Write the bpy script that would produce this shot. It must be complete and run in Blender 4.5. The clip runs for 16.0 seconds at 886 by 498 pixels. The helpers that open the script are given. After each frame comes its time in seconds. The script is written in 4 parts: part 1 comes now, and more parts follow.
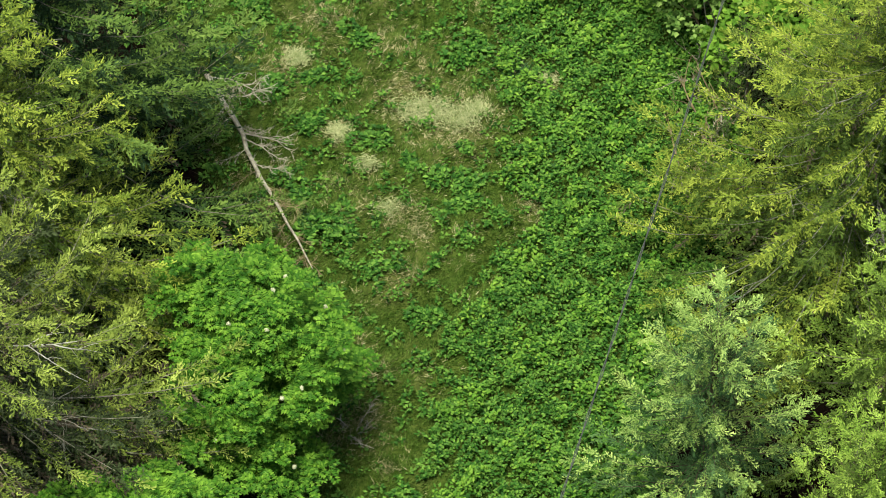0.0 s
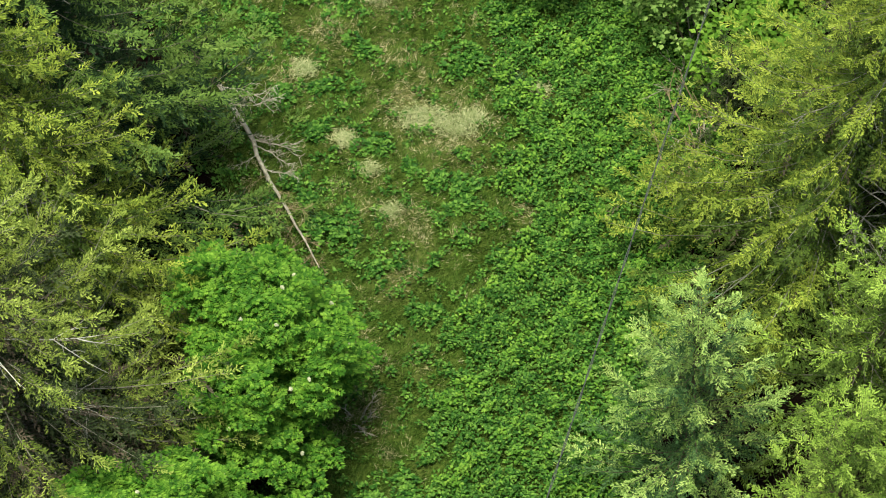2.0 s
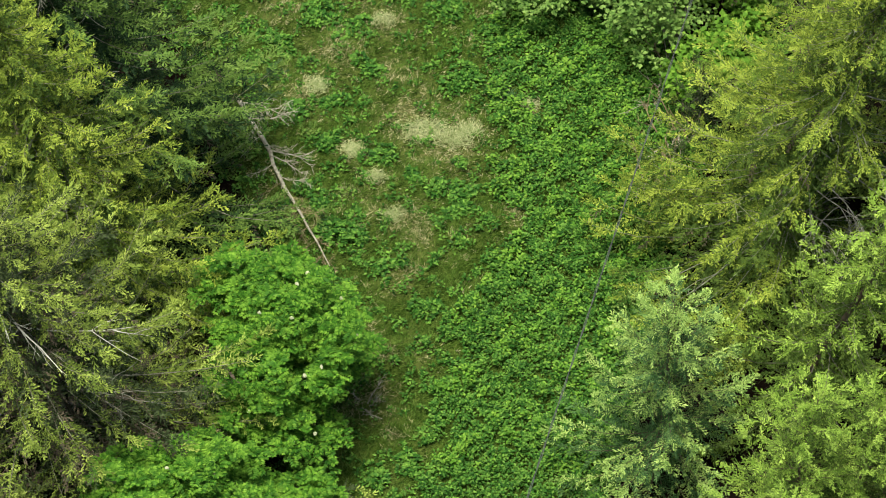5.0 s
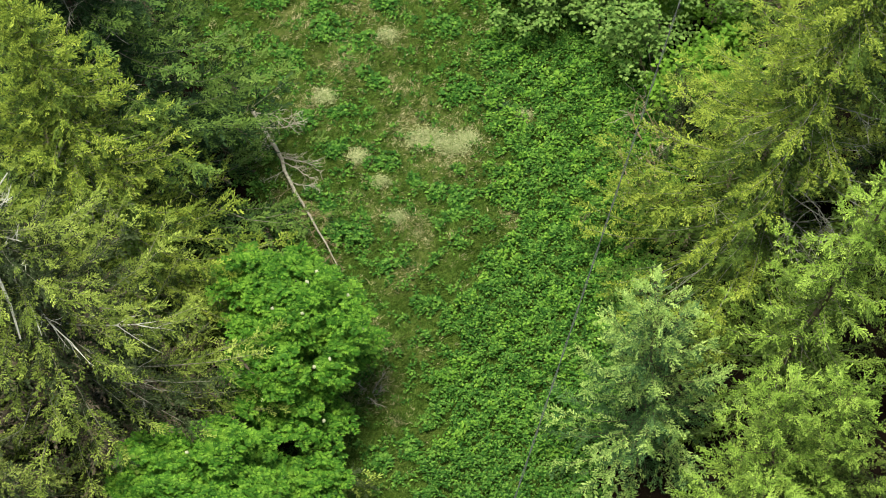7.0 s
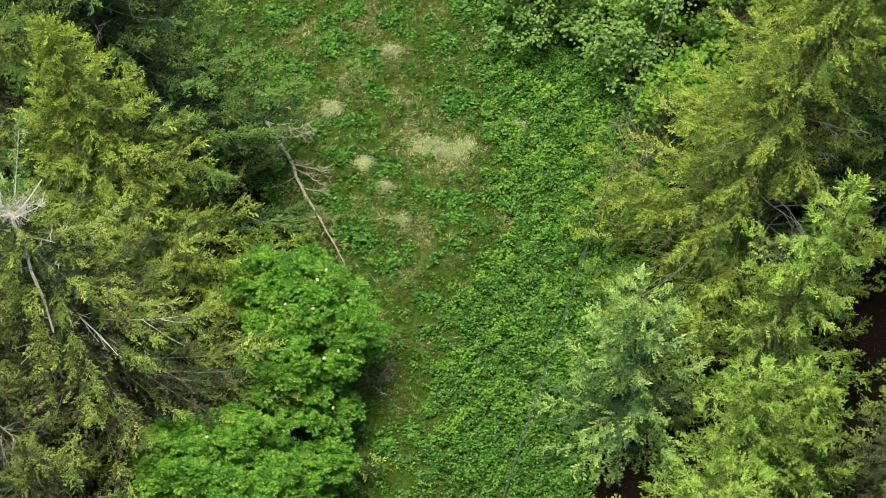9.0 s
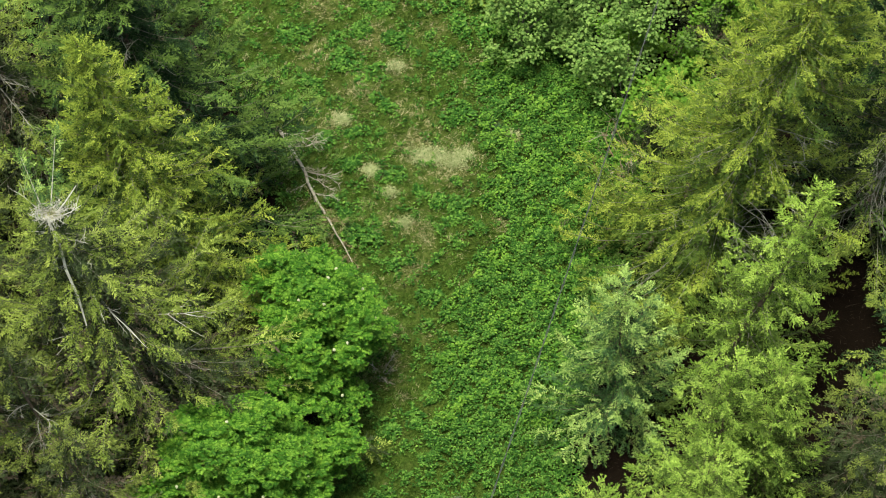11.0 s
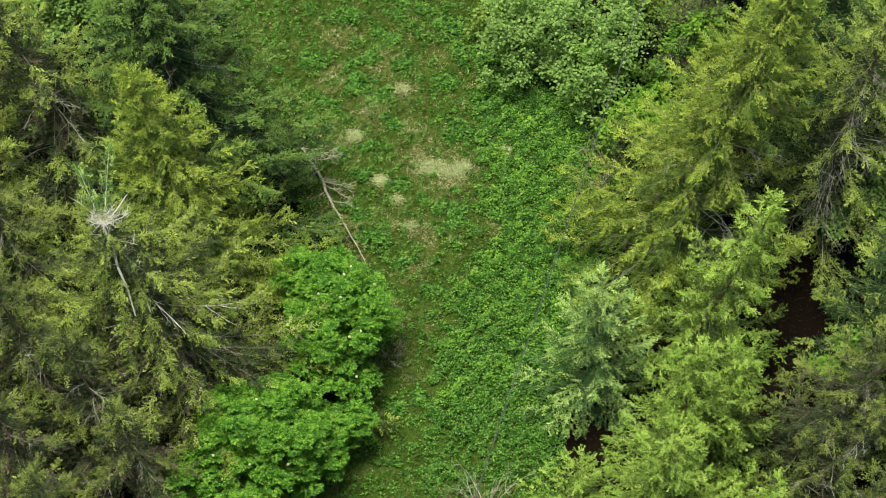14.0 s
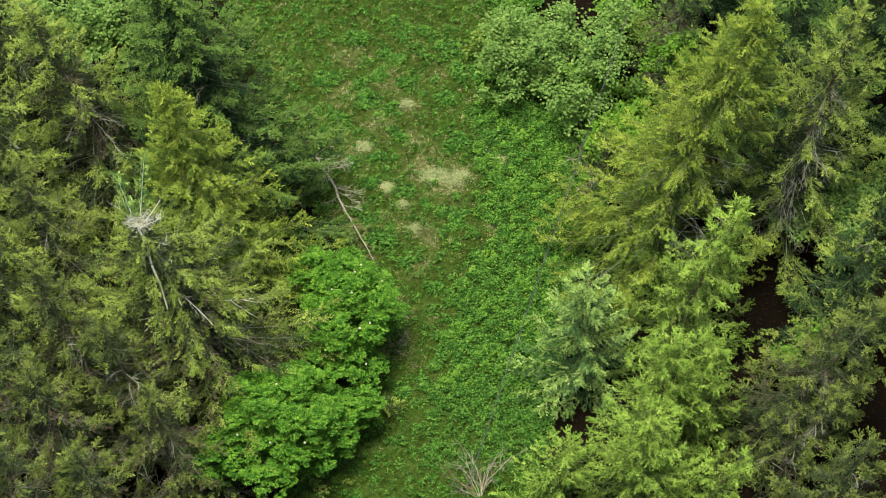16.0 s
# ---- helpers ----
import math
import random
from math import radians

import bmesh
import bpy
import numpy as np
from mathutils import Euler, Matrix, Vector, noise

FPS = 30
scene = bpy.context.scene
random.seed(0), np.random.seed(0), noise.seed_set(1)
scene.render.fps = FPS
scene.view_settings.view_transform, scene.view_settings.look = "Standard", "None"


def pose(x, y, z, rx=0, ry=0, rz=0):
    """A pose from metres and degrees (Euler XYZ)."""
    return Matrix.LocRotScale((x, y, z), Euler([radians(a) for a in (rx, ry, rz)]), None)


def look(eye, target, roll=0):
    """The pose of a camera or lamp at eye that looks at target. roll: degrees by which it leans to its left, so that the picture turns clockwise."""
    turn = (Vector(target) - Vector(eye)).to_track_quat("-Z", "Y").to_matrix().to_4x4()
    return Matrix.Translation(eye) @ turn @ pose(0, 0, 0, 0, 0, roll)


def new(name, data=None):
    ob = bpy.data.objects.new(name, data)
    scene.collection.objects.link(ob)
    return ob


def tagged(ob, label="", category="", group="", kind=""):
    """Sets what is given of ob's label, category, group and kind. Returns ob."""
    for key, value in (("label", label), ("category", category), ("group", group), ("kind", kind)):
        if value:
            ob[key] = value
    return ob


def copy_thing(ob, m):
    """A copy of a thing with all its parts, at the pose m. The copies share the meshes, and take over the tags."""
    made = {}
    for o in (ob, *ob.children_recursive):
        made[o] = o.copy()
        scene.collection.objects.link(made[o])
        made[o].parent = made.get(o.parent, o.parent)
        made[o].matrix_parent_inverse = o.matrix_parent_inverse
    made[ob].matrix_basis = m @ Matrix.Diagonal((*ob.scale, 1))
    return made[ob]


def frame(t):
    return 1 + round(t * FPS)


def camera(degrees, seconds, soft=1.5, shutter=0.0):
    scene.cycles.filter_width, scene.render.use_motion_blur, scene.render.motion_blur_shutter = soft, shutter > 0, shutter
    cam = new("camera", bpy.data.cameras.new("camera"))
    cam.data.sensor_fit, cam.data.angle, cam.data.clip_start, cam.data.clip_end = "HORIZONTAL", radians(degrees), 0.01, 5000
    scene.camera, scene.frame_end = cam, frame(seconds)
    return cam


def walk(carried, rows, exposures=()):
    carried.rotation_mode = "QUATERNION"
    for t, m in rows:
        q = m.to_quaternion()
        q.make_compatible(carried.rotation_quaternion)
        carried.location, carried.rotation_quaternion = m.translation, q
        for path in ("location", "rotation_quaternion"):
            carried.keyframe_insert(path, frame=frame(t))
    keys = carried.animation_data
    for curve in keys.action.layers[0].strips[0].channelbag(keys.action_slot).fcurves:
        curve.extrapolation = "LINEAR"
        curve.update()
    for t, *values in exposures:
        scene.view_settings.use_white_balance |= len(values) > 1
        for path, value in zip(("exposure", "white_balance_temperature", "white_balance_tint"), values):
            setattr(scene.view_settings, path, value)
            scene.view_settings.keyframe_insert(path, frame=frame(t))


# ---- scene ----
cam = camera(8.0, 16.0, 1.0)
PATH = [
    (0, (0.021, -113.570, 135.256), (0.021, -0.077, 0.0), 0.0),
    (1, (0.040, -117.035, 139.385), (0.040, -0.077, 0.0), 0.0),
    (2, (0.056, -120.708, 143.765), (0.056, -0.075, 0.0), 0.0),
    (3, (0.069, -124.608, 148.416), (0.069, -0.072, 0.0), 0.0),
    (4, (0.080, -128.757, 153.366), (0.080, -0.067, 0.0), 0.0),
    (5, (0.089, -133.180, 158.645), (0.089, -0.061, 0.0), 0.0),
    (6, (0.095, -137.906, 164.286), (0.095, -0.054, 0.0), 0.0),
    (7, (0.098, -142.967, 170.327), (0.098, -0.046, 0.0), 0.0),
    (8, (0.099, -148.401, 176.814), (0.099, -0.037, 0.0), 0.0),
    (9, (0.097, -154.250, 183.796), (0.097, -0.027, 0.0), 0.0),
    (10, (0.092, -160.564, 191.332), (0.092, -0.017, 0.0), 0.0),
    (11, (0.084, -167.402, 199.493), (0.084, -0.008, 0.0), 0.0),
    (12, (0.073, -174.831, 208.357), (0.073, 0.001, 0.0), 0.0),
    (13, (0.058, -182.932, 218.021), (0.058, 0.009, 0.0), 0.0),
    (14, (0.040, -191.801, 228.598), (0.040, 0.016, 0.0), 0.0),
    (15, (0.019, -201.551, 240.223), (0.019, 0.020, 0.0), 0.0),
    (16, (-0.006, -212.320, 253.059), (-0.006, 0.022, 0.0), 0.0),
]
walk(cam, [(t, look(eye, target, roll)) for t, eye, target, roll in PATH], ((0.0, 1.03, 7200, -10), (16.0, 1.03, 7200, -10)))

# ---------------------------------------------------------------- sky and sun
world = bpy.data.worlds.new("world")
scene.world = world
world.use_nodes = True
wn = world.node_tree
sky = wn.nodes.new("ShaderNodeTexSky")
sky.sky_type = "NISHITA"
sky.sun_disc = False
sky.sun_elevation = radians(78)
sky.sun_rotation = radians(225)
sky.air_density, sky.dust_density, sky.ozone_density = 1.0, 4.0, 1.0
wn.links.new(sky.outputs[0], wn.nodes["Background"].inputs[0])
wn.nodes["Background"].inputs[1].default_value = 0.070
sun = new("sun", bpy.data.lights.new("sun", "SUN"))
sun.data.energy, sun.data.angle, sun.data.color = 3.0, radians(24), (1.0, 0.95, 0.86)
sun.matrix_world = look((-4, -4, 28), (0, 0, 0))

# ---------------------------------------------------------------- materials
def nodes_of(name):
    m = bpy.data.materials.new(name)
    m.use_nodes = True
    return m, m.node_tree, m.node_tree.nodes["Principled BSDF"]


def ramp(tree, source, stops):
    r = tree.nodes.new("ShaderNodeValToRGB")
    while len(r.color_ramp.elements) < len(stops):
        r.color_ramp.elements.new(0.5)
    for e, (at, c) in zip(r.color_ramp.elements, stops):
        e.position, e.color = at, (*c, 1)
    tree.links.new(source, r.inputs[0])
    return r


def noise_node(tree, scale, detail=4.0, rough=0.6):
    n = tree.nodes.new("ShaderNodeTexNoise")
    n.inputs["Scale"].default_value, n.inputs["Detail"].default_value, n.inputs["Roughness"].default_value = scale, detail, rough
    co = tree.nodes.new("ShaderNodeNewGeometry")
    tree.links.new(co.outputs["Position"], n.inputs["Vector"])
    return n


def mixed(tree, fac, a, b, mode="MIX"):
    x = tree.nodes.new("ShaderNodeMix")
    x.data_type, x.blend_type = "RGBA", mode
    for sock, v in ((x.inputs[0], fac), (x.inputs[6], a), (x.inputs[7], b)):
        if hasattr(v, "is_output"):
            tree.links.new(v, sock)
        elif isinstance(v, tuple):
            sock.default_value = (*v, 1)
        else:
            sock.default_value = v
    return x.outputs[2]


def foliage(name, dark, mid, light, clear=0.25, rough=0.55, patch=0.9, blend=0.32):
    """Leaf or needle surface: each leaf takes its own tone, drifting in patches over the plant, with light shining through."""
    m, tree, b = nodes_of(name)
    geo = tree.nodes.new("ShaderNodeNewGeometry")
    own = ramp(tree, geo.outputs["Random Per Island"], ((0.0, dark), (0.5, mid), (1.0, light)))
    n = noise_node(tree, patch, 3.0)
    drift = ramp(tree, n.outputs["Fac"], ((0.3, dark), (0.5, mid), (0.72, light)))
    col = mixed(tree, blend, own.outputs[0], drift.outputs[0])
    tree.links.new(col, b.inputs["Base Color"])
    b.inputs["Roughness"].default_value = rough
    b.inputs["Specular IOR Level"].default_value = 0.08
    if clear:
        tr = tree.nodes.new("ShaderNodeBsdfTranslucent")
        tree.links.new(col, tr.inputs["Color"])
        mx = tree.nodes.new("ShaderNodeMixShader")
        mx.inputs[0].default_value = clear
        tree.links.new(b.outputs[0], mx.inputs[1])
        tree.links.new(tr.outputs[0], mx.inputs[2])
        tree.links.new(mx.outputs[0], tree.nodes["Material Output"].inputs[0])
    return m


def wood(name, dark, light, scale=6.0, rough=0.85):
    m, tree, b = nodes_of(name)
    n = noise_node(tree, scale, 6.0, 0.7)
    r = ramp(tree, n.outputs["Fac"], ((0.3, dark), (0.7, light)))
    tree.links.new(r.outputs[0], b.inputs["Base Color"])
    b.inputs["Roughness"].default_value = rough
    b.inputs["Specular IOR Level"].default_value = 0.2
    n2 = noise_node(tree, scale * 7, 3.0)
    bump = tree.nodes.new("ShaderNodeBump")
    bump.inputs["Strength"].default_value, bump.inputs["Distance"].default_value = 0.5, 0.02
    tree.links.new(n2.outputs["Fac"], bump.inputs["Height"])
    tree.links.new(bump.outputs[0], b.inputs["Normal"])
    return m


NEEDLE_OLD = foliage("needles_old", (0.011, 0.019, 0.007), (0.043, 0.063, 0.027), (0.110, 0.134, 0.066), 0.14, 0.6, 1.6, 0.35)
NEEDLE_NEW = foliage("needles_new", (0.069, 0.105, 0.022), (0.193, 0.254, 0.053), (0.431, 0.505, 0.127), 0.14, 0.6, 1.6, 0.35)
NEEDLE_DARK = foliage("needles_dark_old", (0.008, 0.020, 0.010), (0.031, 0.065, 0.025), (0.069, 0.118, 0.048), 0.14, 0.6, 1.6, 0.35)
NEEDLE_DARK_NEW = foliage("needles_dark_new", (0.060, 0.110, 0.028), (0.118, 0.194, 0.046), (0.217, 0.312, 0.077), 0.14, 0.6, 1.6, 0.35)
NEEDLE_PALE_OLD = foliage("needles_pale_old", (0.015, 0.041, 0.014), (0.062, 0.133, 0.049), (0.154, 0.253, 0.099), 0.14, 0.6, 1.6, 0.35)
NEEDLE_PALE = foliage("needles_pale_new", (0.096, 0.177, 0.043), (0.245, 0.365, 0.100), (0.539, 0.678, 0.225), 0.14, 0.6, 1.6, 0.35)
NEEDLE_LIME = foliage("needles_lime_new", (0.088, 0.160, 0.023), (0.231, 0.353, 0.064), (0.495, 0.643, 0.147), 0.14, 0.6, 1.6, 0.35)
NEEDLE_MID = foliage("needles_mid", (0.021, 0.043, 0.009), (0.082, 0.134, 0.029), (0.170, 0.238, 0.056), 0.14, 0.6, 1.6, 0.35)
NEEDLE_GOLD = foliage("needles_golden_new", (0.077, 0.123, 0.020), (0.208, 0.277, 0.046), (0.455, 0.522, 0.101), 0.14, 0.6, 1.6, 0.35)
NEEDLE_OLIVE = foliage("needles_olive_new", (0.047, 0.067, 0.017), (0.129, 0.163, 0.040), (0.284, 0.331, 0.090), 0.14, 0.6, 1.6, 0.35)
WITHERED = foliage("withered_needles", (0.045, 0.036, 0.029), (0.100, 0.078, 0.060), (0.190, 0.150, 0.120), 0.1, 0.8, 1.6, 0.35)
ROWAN_LEAF = foliage("rowan_leaf", (0.011, 0.046, 0.007), (0.062, 0.170, 0.020), (0.283, 0.472, 0.067), 0.3, 0.5, 2.2, 0.55)
WILLOW_LEAF = foliage("willow_leaf", (0.030, 0.080, 0.018), (0.156, 0.265, 0.067), (0.350, 0.470, 0.150), 0.3, 0.5, 2.4, 0.55)
HAZEL_LEAF = foliage("hazel_leaf", (0.040, 0.085, 0.014), (0.150, 0.235, 0.045), (0.330, 0.410, 0.095), 0.3, 0.5, 2.0, 0.5)
BRIGHT_LEAF = foliage("bright_leaf", (0.055, 0.140, 0.018), (0.125, 0.250, 0.034), (0.240, 0.390, 0.062), 0.3, 0.5)
BRAMBLE_LEAF = foliage("bramble_leaf", (0.060, 0.160, 0.022), (0.135, 0.280, 0.040), (0.280, 0.430, 0.075), 0.3, 0.5)
HERB_LEAF = foliage("herb_leaf", (0.009, 0.036, 0.008), (0.054, 0.154, 0.026), (0.254, 0.431, 0.083), 0.3, 0.45, 2.6, 0.42)
GRASS = foliage("grass", (0.020, 0.053, 0.009), (0.086, 0.157, 0.027), (0.258, 0.350, 0.094), 0.3, 0.5, 3.6, 0.6)
SEDGE = foliage("sedge_blade", (0.04, 0.10, 0.045), (0.08, 0.16, 0.075), (0.14, 0.24, 0.12), 0.2)
STRAW = foliage("straw", (0.201, 0.196, 0.091), (0.390, 0.360, 0.200), (0.690, 0.623, 0.436), 0.2, 0.7, 1.5)
BLEACHED_GRASS = foliage("bleached_grass", (0.188, 0.237, 0.098), (0.350, 0.388, 0.195), (0.650, 0.625, 0.403), 0.2, 0.7, 2.0)
BLOSSOM = foliage("blossom", (0.40, 0.42, 0.28), (0.58, 0.58, 0.42), (0.72, 0.72, 0.58), 0.2, 0.7)
BARK = wood("spruce_bark", (0.055, 0.040, 0.030), (0.16, 0.12, 0.095))
LICHEN = wood("lichen_twig", (0.07, 0.058, 0.046), (0.30, 0.28, 0.25), 3.0)
GREYBARK = wood("grey_lichen_bark", (0.13, 0.12, 0.105), (0.40, 0.385, 0.36), 4.0)
BLEACHED = wood("bleached_wood", (0.27, 0.25, 0.235), (0.62, 0.60, 0.575), 5.0)
LOGWOOD = wood("weathered_log", (0.15, 0.12, 0.10), (0.50, 0.46, 0.41), 7.0)
DEADWOOD = wood("brown_deadwood", (0.10, 0.074, 0.046), (0.34, 0.265, 0.17), 5.0)
ROWANBARK = wood("rowan_bark", (0.10, 0.085, 0.07), (0.24, 0.21, 0.18))
# litter brown with the shade under the trees mixed into it
SHADED_LITTER = wood("shaded_needle_litter", (0.012, 0.008, 0.006), (0.055, 0.038, 0.028))
CABLE = wood("cable_sheath", (0.05, 0.054, 0.058), (0.10, 0.105, 0.11), 20.0, 0.55)

# ---------------------------------------------------------------- mesh tools
rng = np.random.default_rng(7)


class Buf:
    """Collects triangles as arrays."""

    def __init__(self):
        self.v, self.f, self.m, self.n = [], [], [], 0

    def add(self, v, f, m=0):
        v, f = np.asarray(v, float).reshape(-1, 3), np.asarray(f, int).reshape(-1, 3)
        self.v.append(v)
        self.f.append(f + self.n)
        self.m.append(np.full(len(f), m) if np.isscalar(m) else np.asarray(m))
        self.n += len(v)

    def mesh(self, name, mats, smooth=False):
        me = bpy.data.meshes.new(name)
        v, f, m = np.concatenate(self.v), np.concatenate(self.f), np.concatenate(self.m)
        me.vertices.add(len(v))
        me.vertices.foreach_set("co", v.astype(np.float32).ravel())
        me.loops.add(3 * len(f))
        me.loops.foreach_set("vertex_index", f.astype(np.int32).ravel())
        me.polygons.add(len(f))
        me.polygons.foreach_set("loop_start", np.arange(0, 3 * len(f), 3, dtype=np.int32))
        me.polygons.foreach_set("material_index", m.astype(np.int32))
        me.polygons.foreach_set("use_smooth", np.full(len(f), smooth))
        for mat in mats:
            me.materials.append(mat)
        me.update()
        me.validate()
        return me


def part(name, buf, mats, parent, label="", smooth=False):
    ob = new(name, buf.mesh(name, mats if isinstance(mats, (list, tuple)) else [mats], smooth))
    ob.parent = parent
    return tagged(ob, label)


def unit(a):
    return a / np.maximum(np.linalg.norm(a, axis=-1, keepdims=True), 1e-9)


def frames_of(d):
    """Two directions across each of the given ones."""
    up = np.where(np.abs(d[:, 2:3]) > 0.95, [[1.0, 0, 0]], [[0, 0, 1.0]])
    side = unit(np.cross(d, up))
    return side, np.cross(side, d)


def tube(buf, points, radii, sides=5, m=0):
    """A tapered limb along the points."""
    p, r = np.asarray(points, float), np.asarray(radii, float)
    d = unit(np.gradient(p, axis=0))
    s, u = frames_of(d)
    a = np.arange(sides) * 2 * np.pi / sides
    v = p[:, None] + r[:, None, None] * (np.cos(a)[None, :, None] * s[:, None] + np.sin(a)[None, :, None] * u[:, None])
    n, f = len(p), []
    for i in range(n - 1):
        for k in range(sides):
            a0, a1, b0, b1 = i * sides + k, i * sides + (k + 1) % sides, (i + 1) * sides + k, (i + 1) * sides + (k + 1) % sides
            f += [(a0, a1, b1), (a0, b1, b0)]
    buf.add(v.reshape(-1, 3), f, m)


def shoot_form(seed):
    """A needled spray of length 1 along x: short blunt bottle-brush side shoots all along one twig."""
    g = np.random.default_rng(seed)
    v, f = [(0.20 * k - 0.08, g.uniform(-0.03, 0.03), g.uniform(-0.02, 0.04)) for k in range(5)], [(0, 1, 2), (2, 3, 4)]
    for at in range(5):
        for turn in ((0.95, -0.95), (0.85, -0.85), (0.75, -0.75, 0.1), (0.7, -0.7), (0.55, -0.55, 0.0))[at]:
            turn, ln = turn + g.uniform(-0.45, 0.45), (0.31 if turn else 0.36) * g.uniform(0.65, 1.25)
            c, q, wide, rise, n = math.cos(turn), math.sin(turn), g.uniform(0.045, 0.070), g.uniform(-0.45, 0.95), len(v)
            x0, y0, z0 = v[at]
            blunt = g.uniform(0.55, 1.0)
            for along, across in ((0.62 + 0.25 * blunt, wide), (1.0, -wide * blunt)):
                v.append((x0 + along * ln * c - across * q, y0 + along * ln * q + across * c, z0 + rise * along * ln))
            f.append((at, n, n + 1))
    return np.array(v), np.array(f)


SHOOTS = [shoot_form(k) for k in range(8)]
LEAF_V = np.array([(0, 0, 0), (0.45, 0.27, 0.05), (1, 0, -0.08), (0.45, -0.27, 0.05)])
LEAF_F = np.array([(0, 1, 2), (0, 2, 3)])
BLADE_V = np.array([(0, 0.5, 0), (0, -0.5, 0), (1, 0, 0)])
BLADE_F = np.array([(0, 1, 2)])


def scatter(buf, form_v, form_f, base, way, size, width=None, m=0, spin=None):
    """Many copies of a small form, as plain triangles: base points, directions, lengths and widths."""
    base, way = np.asarray(base, float), unit(np.asarray(way, float))
    n = len(base)
    if n == 0:
        return
    size = np.broadcast_to(size, n)
    width = size if width is None else np.broadcast_to(width, n)
    s, u = frames_of(way)
    if spin is not None:
        c, q = np.cos(spin)[:, None], np.sin(spin)[:, None]
        s, u = c * s + q * u, c * u - q * s
    v = (base[:, None] + form_v[None, :, 0:1] * (size[:, None] * way)[:, None]
         + form_v[None, :, 1:2] * (width[:, None] * s)[:, None] + form_v[None, :, 2:3] * (width[:, None] * u)[:, None])
    f = form_f[None] + (np.arange(n) * len(form_v))[:, None, None]
    mm = np.repeat(np.broadcast_to(m, n), len(form_f))
    buf.add(v.reshape(-1, 3), f.reshape(-1, 3), mm)


def fold(x, y, k=0.35, seed=0.0):
    """Smooth wavy value over the plan, about -1 to 1."""
    return (np.sin(x * k * 1.7 + 1.3 + seed) * np.cos(y * k * 1.9 - 0.7 + seed * 2) + 0.6 * np.sin((x + y) * k * 3.1 + seed) * np.cos((x - 1.3 * y) * k * 2.7 + 0.4)
            + 0.4 * np.sin(x * k * 6.3 - y * k * 4.1 + seed * 3)) / 1.6


def height(x, y):
    return 0.10 * fold(x, y, 0.33) + 0.05 * fold(x, y, 1.1, 2.0)


def left_edge(y):
    return np.interp(y, [-30, -15, -9, -6, -1.5, 4.5, 8, 12, 20, 40], [-8.5, -7.8, -4.7, -3.7, -4.6, -6.9, -8.0, -9.3, -12, -16])


def right_edge(y):
    return np.interp(y, [-30, -15, -9.4, -2.3, 2, 5.8, 9, 13, 20, 40], [4, 4.2, 4.6, 6.0, 7.6, 7.8, 7.0, 4.5, 3.6, 5])


def herb_edge(y):
    return np.interp(y, [-30, -14, -9.5, -6, -3, 0.4, 4.4, 8, 14, 30], [-2.0, -0.9, -0.2, 0.0, 0.5, 2.2, 1.9, 1.6, 2.5, 3.5])


# straw-coloured patches in the sward: x, y, radius
DRY = [(-0.10, 5.01, 1.0), (-0.87, 5.58, 0.97), (0.34, 4.49, 0.97), (1.01, 5.10, 0.6), (-2.90, 4.06, 0.45), (-2.22, 2.93, 0.4), (-0.68, 0.57, 0.5), (-1.54, 1.23, 0.6), (-2.32, 1.61, 0.4),
       (-2.22, -6.30, 0.8), (-4.44, 6.61, 0.8), (-3.57, 8.69, 0.9), (-1.93, 9.83, 0.7), (-5.40, 10.77, 0.8), (2.51, 1.42, 0.35), (2.99, 6.24, 0.5), (-1.25, -1.18, 0.6),
       (-2.90, 11.62, 0.8), (-5.02, 13.51, 0.8), (-0.39, 12.10, 0.6), (-0.58, -4.43, 0.4), (-2.41, -3.84, 0.5), (-1.54, 7.56, 0.7), (-4.73, 1.61, 0.7)]


def dryness(x, y):
    d = np.zeros_like(x)
    for cx, cy, r in DRY:
        d = np.maximum(d, np.exp(-((x - cx) ** 2 + ((y - cy) * 0.85) ** 2) / (r * r)) * (1.0 if r > 0.95 else 0.68))
    return d * np.clip(0.75 + 0.6 * fold(x, y, 2.6, 9.0), 0, 1)


# ---------------------------------------------------------------- ground
gm, gt, gb = nodes_of("forest_ground")
meadow = gt.nodes.new("ShaderNodeAttribute")
meadow.attribute_name = "meadow"
dry = gt.nodes.new("ShaderNodeAttribute")
dry.attribute_name = "dry"
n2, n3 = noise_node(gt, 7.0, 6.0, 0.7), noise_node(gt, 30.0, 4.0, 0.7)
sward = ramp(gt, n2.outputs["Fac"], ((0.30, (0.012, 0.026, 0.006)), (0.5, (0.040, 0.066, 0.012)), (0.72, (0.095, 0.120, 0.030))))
# needle litter, far darker than its own brown: the trees' deep shade is in the colour
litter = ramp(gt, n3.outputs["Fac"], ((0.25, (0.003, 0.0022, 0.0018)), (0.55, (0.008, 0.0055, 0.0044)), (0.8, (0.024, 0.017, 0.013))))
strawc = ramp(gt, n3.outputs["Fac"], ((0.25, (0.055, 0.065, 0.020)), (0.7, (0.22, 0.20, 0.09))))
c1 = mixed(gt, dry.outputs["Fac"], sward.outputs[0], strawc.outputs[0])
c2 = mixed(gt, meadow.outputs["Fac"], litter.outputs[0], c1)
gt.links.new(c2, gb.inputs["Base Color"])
gb.inputs["Roughness"].default_value = 0.95
gb.inputs["Specular IOR Level"].default_value = 0.0
gbump = gt.nodes.new("ShaderNodeBump")
gbump.inputs["Strength"].default_value, gbump.inputs["Distance"].default_value = 0.7, 0.06
gt.links.new(n2.outputs["Fac"], gbump.inputs["Height"])
gt.links.new(gbump.outputs[0], gb.inputs["Normal"])

